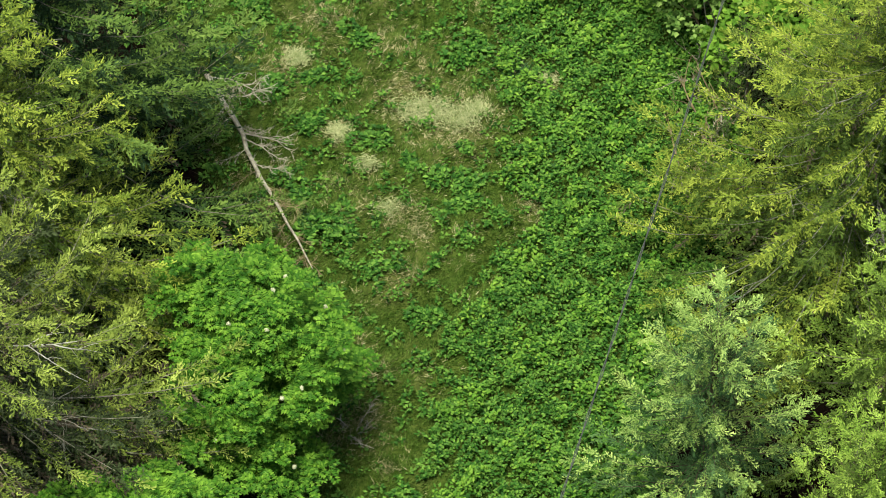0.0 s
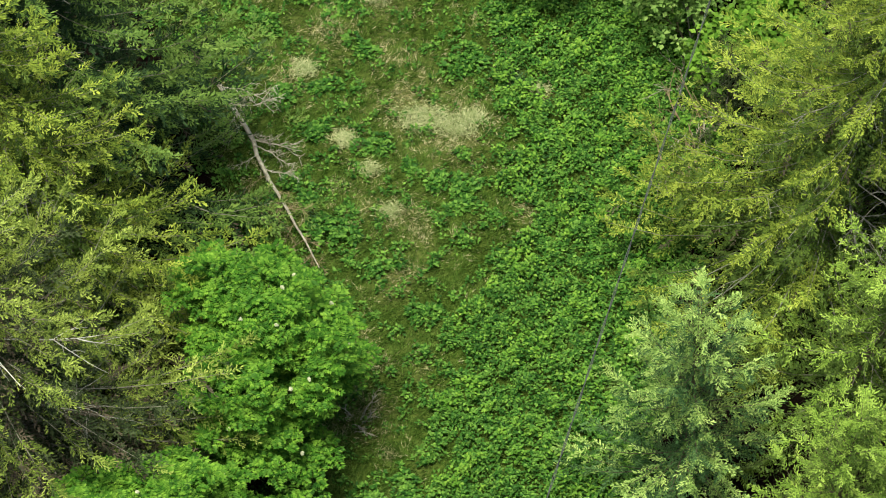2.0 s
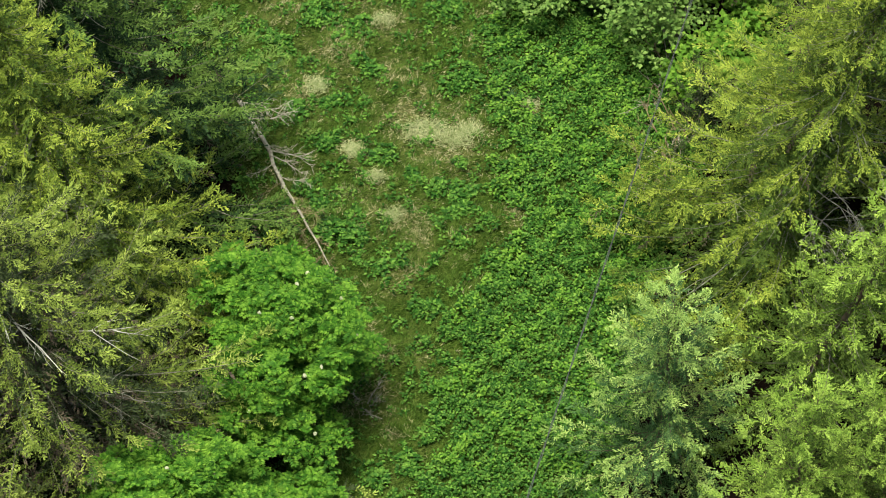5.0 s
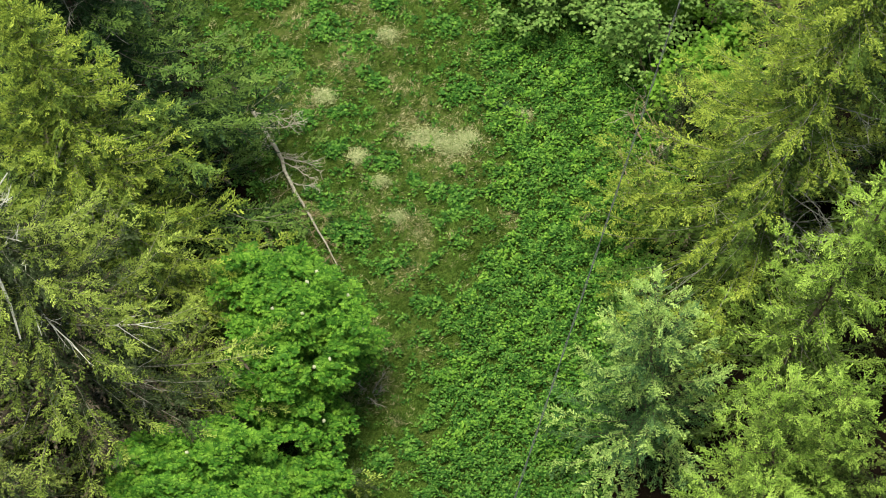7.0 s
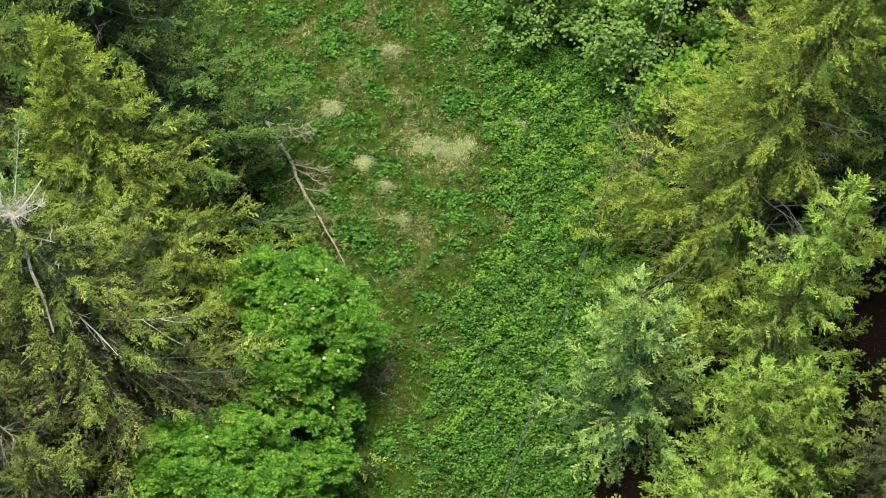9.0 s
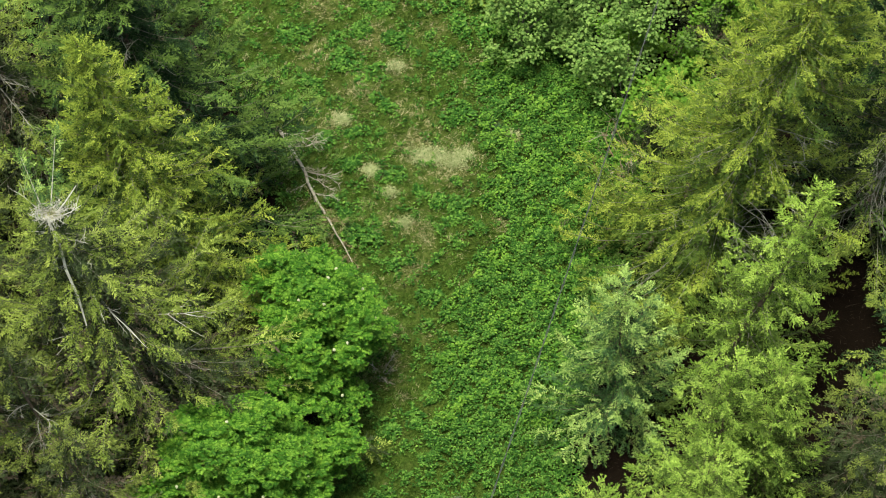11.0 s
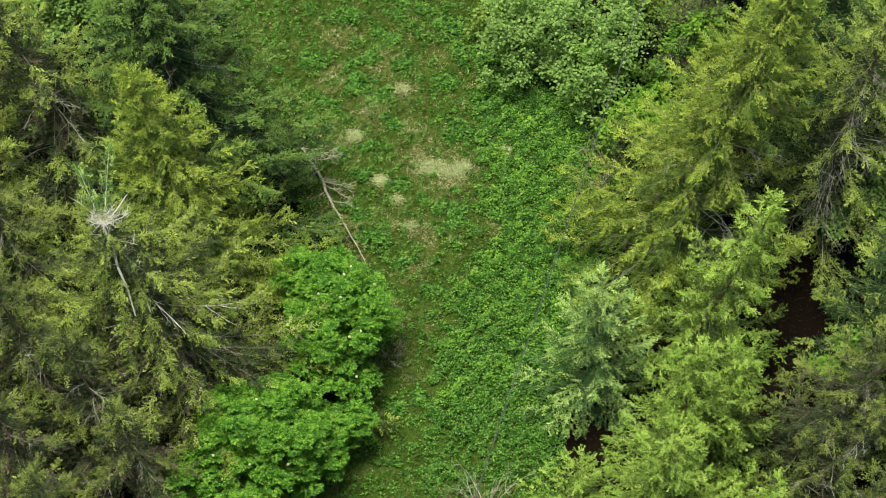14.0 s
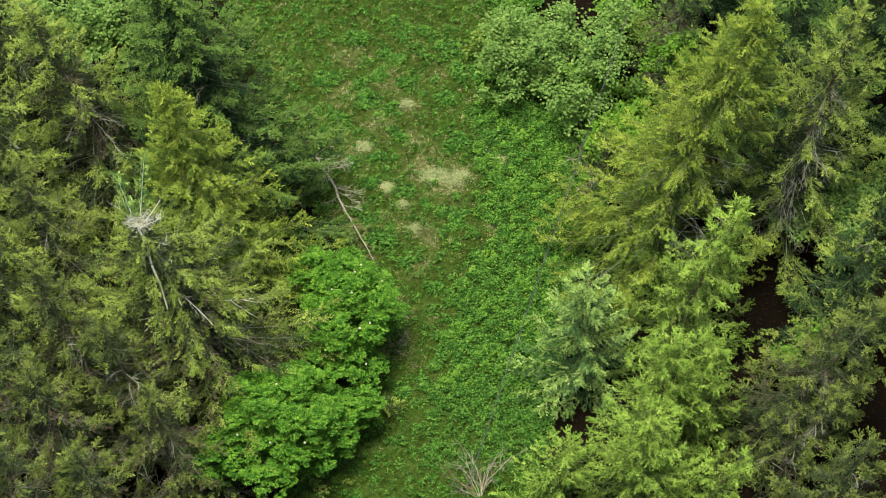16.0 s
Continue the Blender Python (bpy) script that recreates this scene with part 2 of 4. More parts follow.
fine = np.arange(-36, 36.01, 0.5)
xs = np.concatenate([[-3000, -800, -200, -80], fine, [80, 200, 800, 3000]])
gx, gy = np.meshgrid(xs, xs, indexing="ij")
inside = (np.abs(gx) < 60) & (np.abs(gy) < 60)
gz = np.where(inside, height(gx, gy), 0.0)
k = len(xs)
ij = np.arange(k * k).reshape(k, k)
q = np.stack([ij[:-1, :-1], ij[1:, :-1], ij[1:, 1:], ij[:-1, 1:]], -1).reshape(-1, 4)
gbuf = Buf()
gbuf.add(np.stack([gx, gy, gz], -1), np.concatenate([q[:, [0, 1, 2]], q[:, [0, 2, 3]]]))
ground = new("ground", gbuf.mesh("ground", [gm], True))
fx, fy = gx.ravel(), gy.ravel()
# 1 in the open meadow, 0 on the shade-darkened litter under the edge trees
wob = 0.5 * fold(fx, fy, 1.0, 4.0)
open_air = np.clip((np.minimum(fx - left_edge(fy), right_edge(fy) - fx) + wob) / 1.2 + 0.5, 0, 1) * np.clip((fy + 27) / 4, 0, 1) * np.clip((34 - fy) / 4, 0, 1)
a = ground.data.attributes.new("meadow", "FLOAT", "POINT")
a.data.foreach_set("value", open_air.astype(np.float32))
a = ground.data.attributes.new("dry", "FLOAT", "POINT")
dr = np.clip(dryness(fx, fy) * 0.9 + 0.25 * np.clip(fold(fx, fy, 1.3, 1.0), 0, 1) * (fx < herb_edge(fy)), 0, 1)
a.data.foreach_set("value", dr.astype(np.float32))
tagged(ground, "grassy forest clearing floor edged with brown needle litter, tree shade painted in", "ground", kind="structure")


def in_clearing(n, margin=0.0, y0=-22.0, y1=30.0):
    x, y = rng.uniform(-17, 10, n), rng.uniform(y0, y1, n)
    w = 0.5 * fold(x, y, 1.0, 4.0)
    keep = (x > left_edge(y) - margin + w) & (x < right_edge(y) + margin - w)
    return x[keep], y[keep]


# grass sward
def grass(n, name, mat, label, low, lean, pick):
    buf = Buf()
    x, y = in_clearing(n, 0.6)
    keep = pick(x, y)
    x, y = x[keep], y[keep]
    per = 6
    cx, cy = np.repeat(x, per) + rng.normal(0, 0.05, len(x) * per), np.repeat(y, per) + rng.normal(0, 0.05, len(x) * per)
    comb = np.repeat(2.2 * fold(x, y, 0.9, 5.0) + rng.normal(0, 0.7, len(x)), per) + rng.normal(0, 0.6, len(cx))
    tilt = np.clip(rng.normal(lean, 0.2, len(cx)), 0.05, 1.45)
    way = np.stack([np.cos(comb) * np.sin(tilt), np.sin(comb) * np.sin(tilt), np.cos(tilt)], -1)
    ln = rng.uniform(0.6, 1.2, len(cx)) * low
    scatter(buf, BLADE_V, BLADE_F, np.stack([cx, cy, height(cx, cy)], -1), way, ln, rng.uniform(0.012, 0.030, len(cx)), spin=rng.uniform(0, 3.1, len(cx)))
    ob = new(name, buf.mesh(name, [mat]))
    return tagged(ob, label, "grass", kind="stuff")


grass(150000, "meadow_grass", GRASS, "short green meadow grass with mixed tones", 0.21, 0.80,
      lambda x, y: rng.random(len(x)) > 0.75 * dryness(x, y) + 0.45 * (x > herb_edge(y)) + 0.5 * np.clip(-fold(x, y, 3.4, 7.0), 0, 1))
grass(190000, "dry_grass", STRAW, "flattened straw-coloured dead grass in patches", 0.19, 1.15,
      lambda x, y: rng.random(len(x)) < 0.75 * dryness(x, y) ** 1.2 + (0.035 + 0.4 * np.clip(fold(x, y, 2.9, 1.0) - 0.15, 0, 1)) * (x < herb_edge(y) + 0.4) * np.clip((y + 3) / 4, 0.1, 1))


# broad-leaved herbs
def herbs(n, name, mat, label, pick, tall, leaf=0.125, cover=0.62):
    buf = Buf()
    x, y = in_clearing(n, 1.2)
    keep = pick(x, y)
    x, y = x[keep], y[keep]
    mound = fold(x, y, 2.3, 3.0)
    keep = rng.random(len(x)) < cover + 0.75 * mound
    x, y, mound = x[keep], y[keep], mound[keep]
    top = tall * (0.62 + 0.75 * mound + rng.uniform(-0.2, 0.2, len(x)))
    top = np.clip(top, 0.08, None)
    per = 9
    X, Y, H = np.repeat(x, per), np.repeat(y, per), np.repeat(top, per)
    az = rng.uniform(0, 6.283, len(X))
    el = rng.normal(0.15, 0.35, len(X))
    z = height(X, Y) + H * rng.uniform(0.45, 1.0, len(X))
    off = rng.uniform(0.0, 0.10, len(X))
    way = np.stack([np.cos(az) * np.cos(el), np.sin(az) * np.cos(el), np.sin(el)], -1)
    base = np.stack([X + np.cos(az) * off, Y + np.sin(az) * off, z], -1)
    s = rng.uniform(0.7, 1.35, len(X)) * leaf
    scatter(buf, LEAF_V, LEAF_F, base, way, s, s * 1.15)
    ob = new(name, buf.mesh(name, [mat]))
    return tagged(ob, label, "undergrowth", kind="stuff")


herbs(80000, "leafy_undergrowth", HERB_LEAF, "dense bright green broad-leaved herbs covering the clearing",
      lambda x, y: (x + 0.9 * fold(x, y, 0.9, 6.0) > herb_edge(y)) & (rng.random(len(x)) > 0.9 * dryness(x, y)) & (rng.random(len(x)) < np.clip((y + 19) / 9, 0.35, 1)), 0.45, 0.112, 0.92)
herbs(78000, "scattered_herbs", HERB_LEAF, "scattered low green herbs growing among the grass",
      lambda x, y: (x < herb_edge(y) + 0.5) & (fold(x, y, 1.9, 8.0) + rng.normal(0, 0.55, len(x)) > 0.42) & (rng.random(len(x)) > 1.1 * dryness(x, y)), 0.24, 0.115)


herbs(42000, "bramble_growth", BRAMBLE_LEAF, "paler yellow-green bramble leaves in mounds among the herbs",
      lambda x, y: (x + 0.6 * fold(x, y, 0.9, 6.0) > herb_edge(y)) & (fold(x, y, 1.0, 12.0) + rng.normal(0, 0.2, len(x)) > 0.20) & (y > -9.5), 0.60, 0.125)


# fallen twigs and brown fern scraps under the trees, their brown darkened to stand for shade
def litter_scraps():
    buf = Buf()
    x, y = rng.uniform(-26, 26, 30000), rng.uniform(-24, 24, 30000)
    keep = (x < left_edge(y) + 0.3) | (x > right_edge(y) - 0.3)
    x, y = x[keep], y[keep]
    n = len(x)
    az = rng.uniform(0, 6.283, n)
    way = np.stack([np.cos(az), np.sin(az), rng.uniform(0, 0.35, n)], -1)
    scatter(buf, BLADE_V, BLADE_F, np.stack([x, y, height(x, y) + 0.01], -1), way, rng.uniform(0.08, 0.34, n), rng.uniform(0.012, 0.03, n), rng.integers(0, 2, n))
    tagged(new("forest_litter", buf.mesh("forest_litter", [SHADED_LITTER, SHADED_LITTER])), "brown twigs and needle scraps on the forest floor, darkened for tree shade", "litter", kind="stuff")


litter_scraps()

# ---------------------------------------------------------------- trees
def empty(name, x, y, z=None):
    e = new(name)
    e.location = (x, y, float(height(np.array(x), np.array(y))) - 0.05 if z is None else z)
    return e


def bough(buf, start, way, length, thick, g, forks=5, curl=0.35, level=0, droop=0.0):
    """A bare branch that wanders and forks."""
    n = 7
    p, d, pts = np.array(start, float), unit(np.array(way, float)), []
    for i in range(n):
        pts.append(p.copy())
        p = p + d * length / n
        d = unit(d + g.normal(0, curl, 3) * 0.45 + [0, 0, -droop])
    tube(buf, pts, np.linspace(thick, max(0.004, thick * 0.25), n), 5 if level == 0 else 3)
    if level < 2:
        for i in range(forks):
            k = g.integers(2, n)
            w = unit(unit(pts[min(k, n - 1)] - pts[k - 1]) + g.normal(0, 0.65, 3))
            bough(buf, pts[k - 1], w, length * g.uniform(0.25, 0.5), thick * 0.5, g, max(2, forks - 2), curl, level + 1, droop)


def spruce(x, y, h, r, label, mats=(NEEDLE_OLD, NEEDLE_NEW), lean=(0.0, 0.0), bare=0.12, gap=0.66, per=6, lift=0.5, fresh=0.5, seed=1, limb=LICHEN, shoot=0.37, power=0.88, sag=0.30, fan=0.25, grey=0, hang=0.0, parted=0.0, parted_to=-1.57, parted_below=0.06, withered=0.0, name="spruce_tree"):
    """Trunk, limbs that carry flat drooping sprays of twigs, and needled shoots on all of them; x and y are those of the top."""
    g = np.random.default_rng(seed)
    lx, ly = lean
    root = empty(name, x - lx, y - ly)
    tagged(root, label, "tree", "conifers round the clearing")

    def axis(z):
        return np.array([lx * z / h + 0.08 * math.sin(z * 0.7 + seed), ly * z / h + 0.08 * math.cos(z * 0.6 + seed), z])

    trunk, limbs, crown = Buf(), Buf(), Buf()
    zs = np.linspace(0, h, 12)
    tube(trunk, [axis(z) for z in zs], 0.012 * h * (1 - zs / h) ** 0.9 + 0.012, 7)
    B, W, S, M = [], [], [], []
    z, turn = bare * h, g.uniform(0, 6)
    while z < h - 0.15:
        k = (h - z) / (h * (1 - bare))
        for i in range(max(4, round(per * (0.60 + 0.40 * k)))):
            turn += 2.399 + g.normal(0, 0.2)
            if math.cos(turn - parted_to) > 0.4 and parted_below < k < 0.85 and g.random() < parted:
                continue  # boughs lost on the open side, where the stem shows
            L = max(0.25, r * k ** power * g.choice([g.uniform(0.62, 0.85), g.uniform(0.85, 1.03)]))
            o = axis(min(h - 0.1, max(bare * h * 0.6, z + g.uniform(-0.5, 0.5) * gap)))
            up = lift * (1 - k) * 1.3 - 0.22 * k + g.normal(0, 0.10)
            n = max(3, int(L / 0.3))
            s = np.linspace(0, 1, n + 1)
            da = np.array([math.cos(turn), math.sin(turn), 0])
            side = np.array([-da[1], da[0], 0])
            bend = g.normal(0, 0.12)
            pz = s * L * min(math.tan(up), (h - o[2] + 0.1) / L) - sag * k * L * np.sin(s * 2.4) * 0.8 + 0.13 * L * s ** 3
            pts = o + da * (s * L)[:, None] + side * (bend * L * s * s)[:, None]
            pts[:, 2] += pz
            few = pts[:: max(1, n // 4)]
            tube(limbs, few, np.linspace(0.010 + 0.004 * L, 0.004, len(few)), 3)
            tw = max(2, int(L / 0.32))
            ts = np.clip(np.linspace(0.07, 0.98, tw) + g.normal(0, 0.02, tw), 0.05, 1.0) if L > 0.6 else np.linspace(0.1, 0.9, tw)
            tone, dead = g.random() < 0.88, g.choice([0.2, 1.6])
            edge = 1.02 - 0.55 * fresh * (1.25 - 0.75 * k) + g.normal(0, 0.10)
            for hand in (-1, 1):
                c = np.stack([np.interp(ts, s, pts[:, j]) for j in range(3)], -1)
                tl = min(L, 6.5) * fan * (1.04 - ts) ** 0.55 * np.clip(ts * 2.2, 0.42, 1) * g.uniform(0.6, 1.15, tw) + 0.14
                fw = g.uniform(0.8, 1.3, tw)[:, None]
                d = unit(da * fw + side * hand * 0.8 + np.array([0, 0, -0.32]) + g.normal(0, 0.12, (tw, 3)))
                cnt = np.maximum(1, (tl / (shoot * 0.95)).astype(int))
                rep = np.repeat(np.arange(tw), cnt)
                pos = (np.arange(len(rep)) - np.repeat(np.cumsum(cnt) - cnt, cnt)) / cnt[rep]
                drop = (pos * tl[rep]) ** 2 * 0.25
                b = c[rep] + d[rep] * (pos * tl[rep])[:, None] - np.array([0, 0, 1]) * drop[:, None]
                w = d[rep] + g.normal(0, 0.14, (len(rep), 3)) + np.array([0, 0, 0.04]) + side * hand * 0.1
                B.append(b)
                W.append(w)
                S.append(shoot * g.uniform(0.75, 1.25, len(rep)))
                tint = (tone & (g.random(len(rep)) < np.where(ts[rep] + 0.45 * pos > edge, 0.92, 0.13))).astype(int)
                tint[(ts[rep] < 0.8) & (tint == 0) & (k > 0.3) & (g.random(len(rep)) < withered * dead)] = 2
                M.append(tint)
            if hang:
                # curtains of short twigs that hang from the limb
                m = int(L / shoot * 2.1 * hang)
                th = g.uniform(0.12, 0.97, m)
                c = np.stack([np.interp(th, s, pts[:, j]) for j in range(3)], -1)
                out = g.choice([-1, 1], m) * g.uniform(0.0, 0.16 * min(L, 6.0), m) * (1.08 - th)
                c = c + side * out[:, None] + da * (np.abs(out) * 0.5)[:, None] - np.array([0, 0, 1]) * (g.uniform(0.0, 0.30, m) + 0.12 * np.abs(out))[:, None]
                B.append(c)
                W.append(da * 0.7 + side * (np.sign(out) * 0.35)[:, None] + g.normal(0, 0.22, (m, 3)) - [0, 0, 0.55])
                S.append(shoot * g.uniform(0.8, 1.3, m))
                tint = ((g.random(m) < 0.15 * fresh) & tone & (th > edge)).astype(int)
                tint[(tint == 0) & (k > 0.3) & (g.random(m) < withered * dead)] = 2
                M.append(tint)
            ma = np.linspace(0.08, 0.97, max(2, int(L / 0.30)))
            c = np.stack([np.interp(ma, s, pts[:, j]) for j in range(3)], -1)
            B.append(c)
            W.append(da + g.normal(0, 0.30, (len(ma), 3)) + [0, 0, 0.14])
            S.append(shoot * g.uniform(0.8, 1.2, len(ma)))
            M.append(((ma > edge) & tone & (g.random(len(ma)) < 0.9)).astype(int))
            B.append(np.repeat(pts[-1:], 2, 0))
            W.append(np.repeat(da[None], 2, 0) + g.normal(0, 0.3, (2, 3)) + [0, 0, 0.2])
            S.append(np.full(2, shoot))
            M.append((g.random(2) < fresh + 0.2).astype(int))
        z += gap * (0.72 + 0.28 * k) * g.uniform(0.85, 1.15)
    for j in range(8):
        B.append(axis(h - 0.14 * j)[None])
        W.append(np.array([[g.normal(0, 0.5 * min(j, 1)), g.normal(0, 0.5 * min(j, 1)), 1.0]]))
        S.append(np.array([shoot]))
        M.append(np.array([1]))
    B, W, S, M = np.concatenate(B), np.concatenate(W), np.concatenate(S), np.concatenate(M)
    kind = g.integers(0, len(SHOOTS), len(S))
    for k, (fv, ff) in enumerate(SHOOTS):
        q = kind == k
        scatter(crown, fv, ff, B[q], W[q], S[q] * 1.14, S[q] * g.uniform(0.74, 0.98, q.sum()), M[q], g.normal(0, 0.6, q.sum()))
    stem = part("trunk", trunk, BARK, root, smooth=True)
    tagged(part("twigwood", limbs, limb, root), kind="stuff")
    for i in range(grey):
        # bare lichen-grey boughs that show between the green ones
        bare_bough, z, az = Buf(), h * g.uniform(0.14, 0.72), g.uniform(-3.0, -0.1)
        k = (h - z) / h
        bough(bare_bough, axis(z), (math.cos(az), math.sin(az), 0.12), r * k ** power * g.uniform(0.6, 0.85), 0.030, g, 6, 0.3, 0, 0.08)
        part("bare_bough", bare_bough, GREYBARK, stem, "dead grey lichen-covered bough")
    part("crown", crown, list(mats) + [WITHERED], root)
    return root


DARK = (NEEDLE_DARK, NEEDLE_DARK_NEW)
PALE = (NEEDLE_PALE_OLD, NEEDLE_PALE)
LIME = (NEEDLE_MID, NEEDLE_LIME)
OLD = "tall spruce with yellow-green new growth and grey lichen-covered twigs"
DIM = "dark green spruce with drooping branches and a shaded inside"
YOUNG = "young spruce covered in pale fresh shoots"
spruce(-14.14, -3.52, 17, 6.6, OLD, (NEEDLE_MID, NEEDLE_GOLD), lean=(-4.4, 0), power=0.98, per=8, fan=0.22, sag=0.2, gap=0.5, shoot=0.43, hang=1.1, lift=0.3, seed=11, grey=7, fresh=1.9, parted=0.0, withered=0.05, bare=0.04)
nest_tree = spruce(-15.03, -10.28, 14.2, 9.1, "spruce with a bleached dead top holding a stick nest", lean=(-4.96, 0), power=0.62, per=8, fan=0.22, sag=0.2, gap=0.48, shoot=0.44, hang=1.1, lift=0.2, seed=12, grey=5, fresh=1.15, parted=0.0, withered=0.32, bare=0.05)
spruce(-14.2, 1.47, 19, 7.8, DIM, DARK, lean=(-3.93, 0), bare=0.03, gap=0.48, power=0.80, per=9, fan=0.29, sag=0.45, shoot=0.52, hang=0.9, seed=13, grey=10, fresh=1.05, parted=0.15, withered=0.05)
spruce(-20.9, 2.23, 16, 7.0, OLD, lean=(-5.48, 0), per=7, gap=0.55, shoot=0.48, lift=0.2, hang=0.4, seed=14, grey=12, fresh=1.1, parted=0.3, withered=0.2)
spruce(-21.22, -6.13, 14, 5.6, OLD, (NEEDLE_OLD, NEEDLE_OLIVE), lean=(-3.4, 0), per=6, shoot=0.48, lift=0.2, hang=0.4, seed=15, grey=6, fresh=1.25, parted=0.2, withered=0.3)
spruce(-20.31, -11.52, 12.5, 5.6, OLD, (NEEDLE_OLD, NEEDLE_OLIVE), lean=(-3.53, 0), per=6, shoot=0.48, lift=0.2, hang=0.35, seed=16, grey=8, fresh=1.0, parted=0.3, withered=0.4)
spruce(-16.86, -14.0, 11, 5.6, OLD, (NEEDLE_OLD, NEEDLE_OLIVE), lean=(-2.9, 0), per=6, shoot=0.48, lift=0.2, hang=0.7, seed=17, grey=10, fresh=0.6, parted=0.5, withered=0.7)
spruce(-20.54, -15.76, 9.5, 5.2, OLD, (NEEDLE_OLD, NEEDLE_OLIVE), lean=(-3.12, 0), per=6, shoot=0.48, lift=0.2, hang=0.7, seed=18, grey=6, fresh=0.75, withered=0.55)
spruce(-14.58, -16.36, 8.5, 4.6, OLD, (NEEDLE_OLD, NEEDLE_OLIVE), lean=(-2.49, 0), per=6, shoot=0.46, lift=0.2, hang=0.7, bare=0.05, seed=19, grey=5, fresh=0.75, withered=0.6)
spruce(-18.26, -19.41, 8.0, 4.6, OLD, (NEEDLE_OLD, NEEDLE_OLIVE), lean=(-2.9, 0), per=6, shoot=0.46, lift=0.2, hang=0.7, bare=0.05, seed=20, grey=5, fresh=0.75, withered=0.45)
spruce(15.86, -0.91, 20, 7.3, OLD, (NEEDLE_MID, NEEDLE_GOLD), lean=(5.49, 0), power=0.84, per=10, fan=0.22, limb=GREYBARK, bare=0.03, gap=0.5, shoot=0.42, hang=1.2, lift=0.25, seed=21, grey=14, fresh=1.6, parted=0.85, withered=0.08, parted_to=-0.5, parted_below=0.42)
spruce(15.17, -6.78, 11.5, 4.5, "slender spruce bright with yellow-green new shoots", LIME, lean=(4.05, 0), bare=0.06, gap=0.55, power=0.95, shoot=0.42, hang=0.9, seed=22, fresh=1.8, lift=0.7)
spruce(20.88, 0.14, 19, 6.2, DIM, (NEEDLE_OLD, NEEDLE_NEW), lean=(4.06, 0), per=6, shoot=0.48, lift=0.2, seed=23, grey=18, fresh=1.4, limb=GREYBARK, parted=0.3, withered=0.12, gap=0.58)
spruce(22.1, -7.45, 13, 4.2, OLD, (NEEDLE_DARK, NEEDLE_NEW), lean=(2.62, 0), per=6, shoot=0.48, seed=26, grey=4, fresh=0.4)
spruce(22.37, -12.76, 11, 4.9, OLD, (NEEDLE_OLD, NEEDLE_OLIVE), lean=(6.96, 0), per=7, gap=0.55, shoot=0.48, hang=0.7, seed=24, grey=12, fresh=0.8, bare=0.05, parted=0.3, withered=0.2)
spruce(20.93, -15.05, 7.5, 3.3, DIM, (NEEDLE_OLD, NEEDLE_OLIVE), lean=(5.34, 0), per=6, shoot=0.46, hang=0.9, bare=0.05, seed=25, grey=10, fresh=0.9, withered=0.2)
spruce(12.78, 10.01, 10, 3.2, DIM, (NEEDLE_OLD, NEEDLE_DARK_NEW), lean=(1.22, 0), per=6, shoot=0.48, seed=27, grey=14, fresh=0.3, withered=0.8, hang=0.6)
spruce(8.65, 4.44, 4, 1.5, "small brownish spruce at the clearing's edge", seed=28, fresh=0.1)
spruce(7.28, -9.28, 8.5, 3.8, YOUNG, PALE, lean=(0.51, 0), shoot=0.36, hang=0.9, seed=31, fresh=1.9, lift=0.8, bare=0.05, gap=0.38, sag=0.2, power=0.68, limb=BARK)
spruce(11.44, -13.38, 8.8, 3.6, "young spruce thick with bright lime-green shoots", LIME, lean=(0.94, 0), hang=0.9, bare=0.05, sag=0.1, gap=0.42, limb=BARK, lift=0.9, fresh=1.7, shoot=0.36, seed=32, power=0.74)
spruce(13.36, -13.04, 8.2, 3.2, "young spruce thick with bright lime-green shoots", LIME, lean=(1.02, 0), hang=0.9, bare=0.05, sag=0.1, gap=0.42, limb=BARK, lift=0.9, fresh=1.7, shoot=0.36, seed=35, power=0.74)
spruce(10.24, -17.77, 8.0, 4.7, "young spruce thick with bright lime-green shoots", LIME, lean=(0.95, 0), hang=0.9, bare=0.05, sag=0.1, gap=0.42, limb=BARK, lift=0.9, fresh=1.7, shoot=0.36, seed=33, power=0.7)
spruce(6.2, -17.88, 6.0, 3.2, "young spruce thick with bright lime-green shoots", LIME, lean=(0.95, 0), hang=0.9, bare=0.05, sag=0.1, gap=0.42, limb=BARK, lift=0.9, fresh=1.7, shoot=0.36, seed=34, power=0.66)
spruce(14.97, -18.36, 5.5, 2.8, "young spruce thick with bright lime-green shoots", LIME, lean=(3.54, 0), hang=0.9, bare=0.05, sag=0.1, gap=0.42, limb=BARK, lift=0.9, fresh=1.7, shoot=0.36, seed=36, power=0.7)
spruce(-23.43, -0.88, 15, 5.4, OLD, lean=(-2.52, 0), per=6, gap=0.85, shoot=0.52, lift=0.2, seed=62, grey=3, fresh=0.8)
spruce(-23.19, -8.72, 13, 5.4, OLD, lean=(-2.76, 0), per=6, gap=0.85, shoot=0.52, lift=0.2, seed=63, grey=3, fresh=0.7)
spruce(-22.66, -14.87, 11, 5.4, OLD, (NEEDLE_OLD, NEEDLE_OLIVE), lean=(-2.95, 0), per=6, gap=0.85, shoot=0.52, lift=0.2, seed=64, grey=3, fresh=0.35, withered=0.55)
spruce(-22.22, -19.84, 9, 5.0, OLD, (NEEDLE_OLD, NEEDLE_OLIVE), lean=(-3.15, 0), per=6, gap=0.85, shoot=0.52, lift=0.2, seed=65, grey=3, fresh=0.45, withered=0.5)
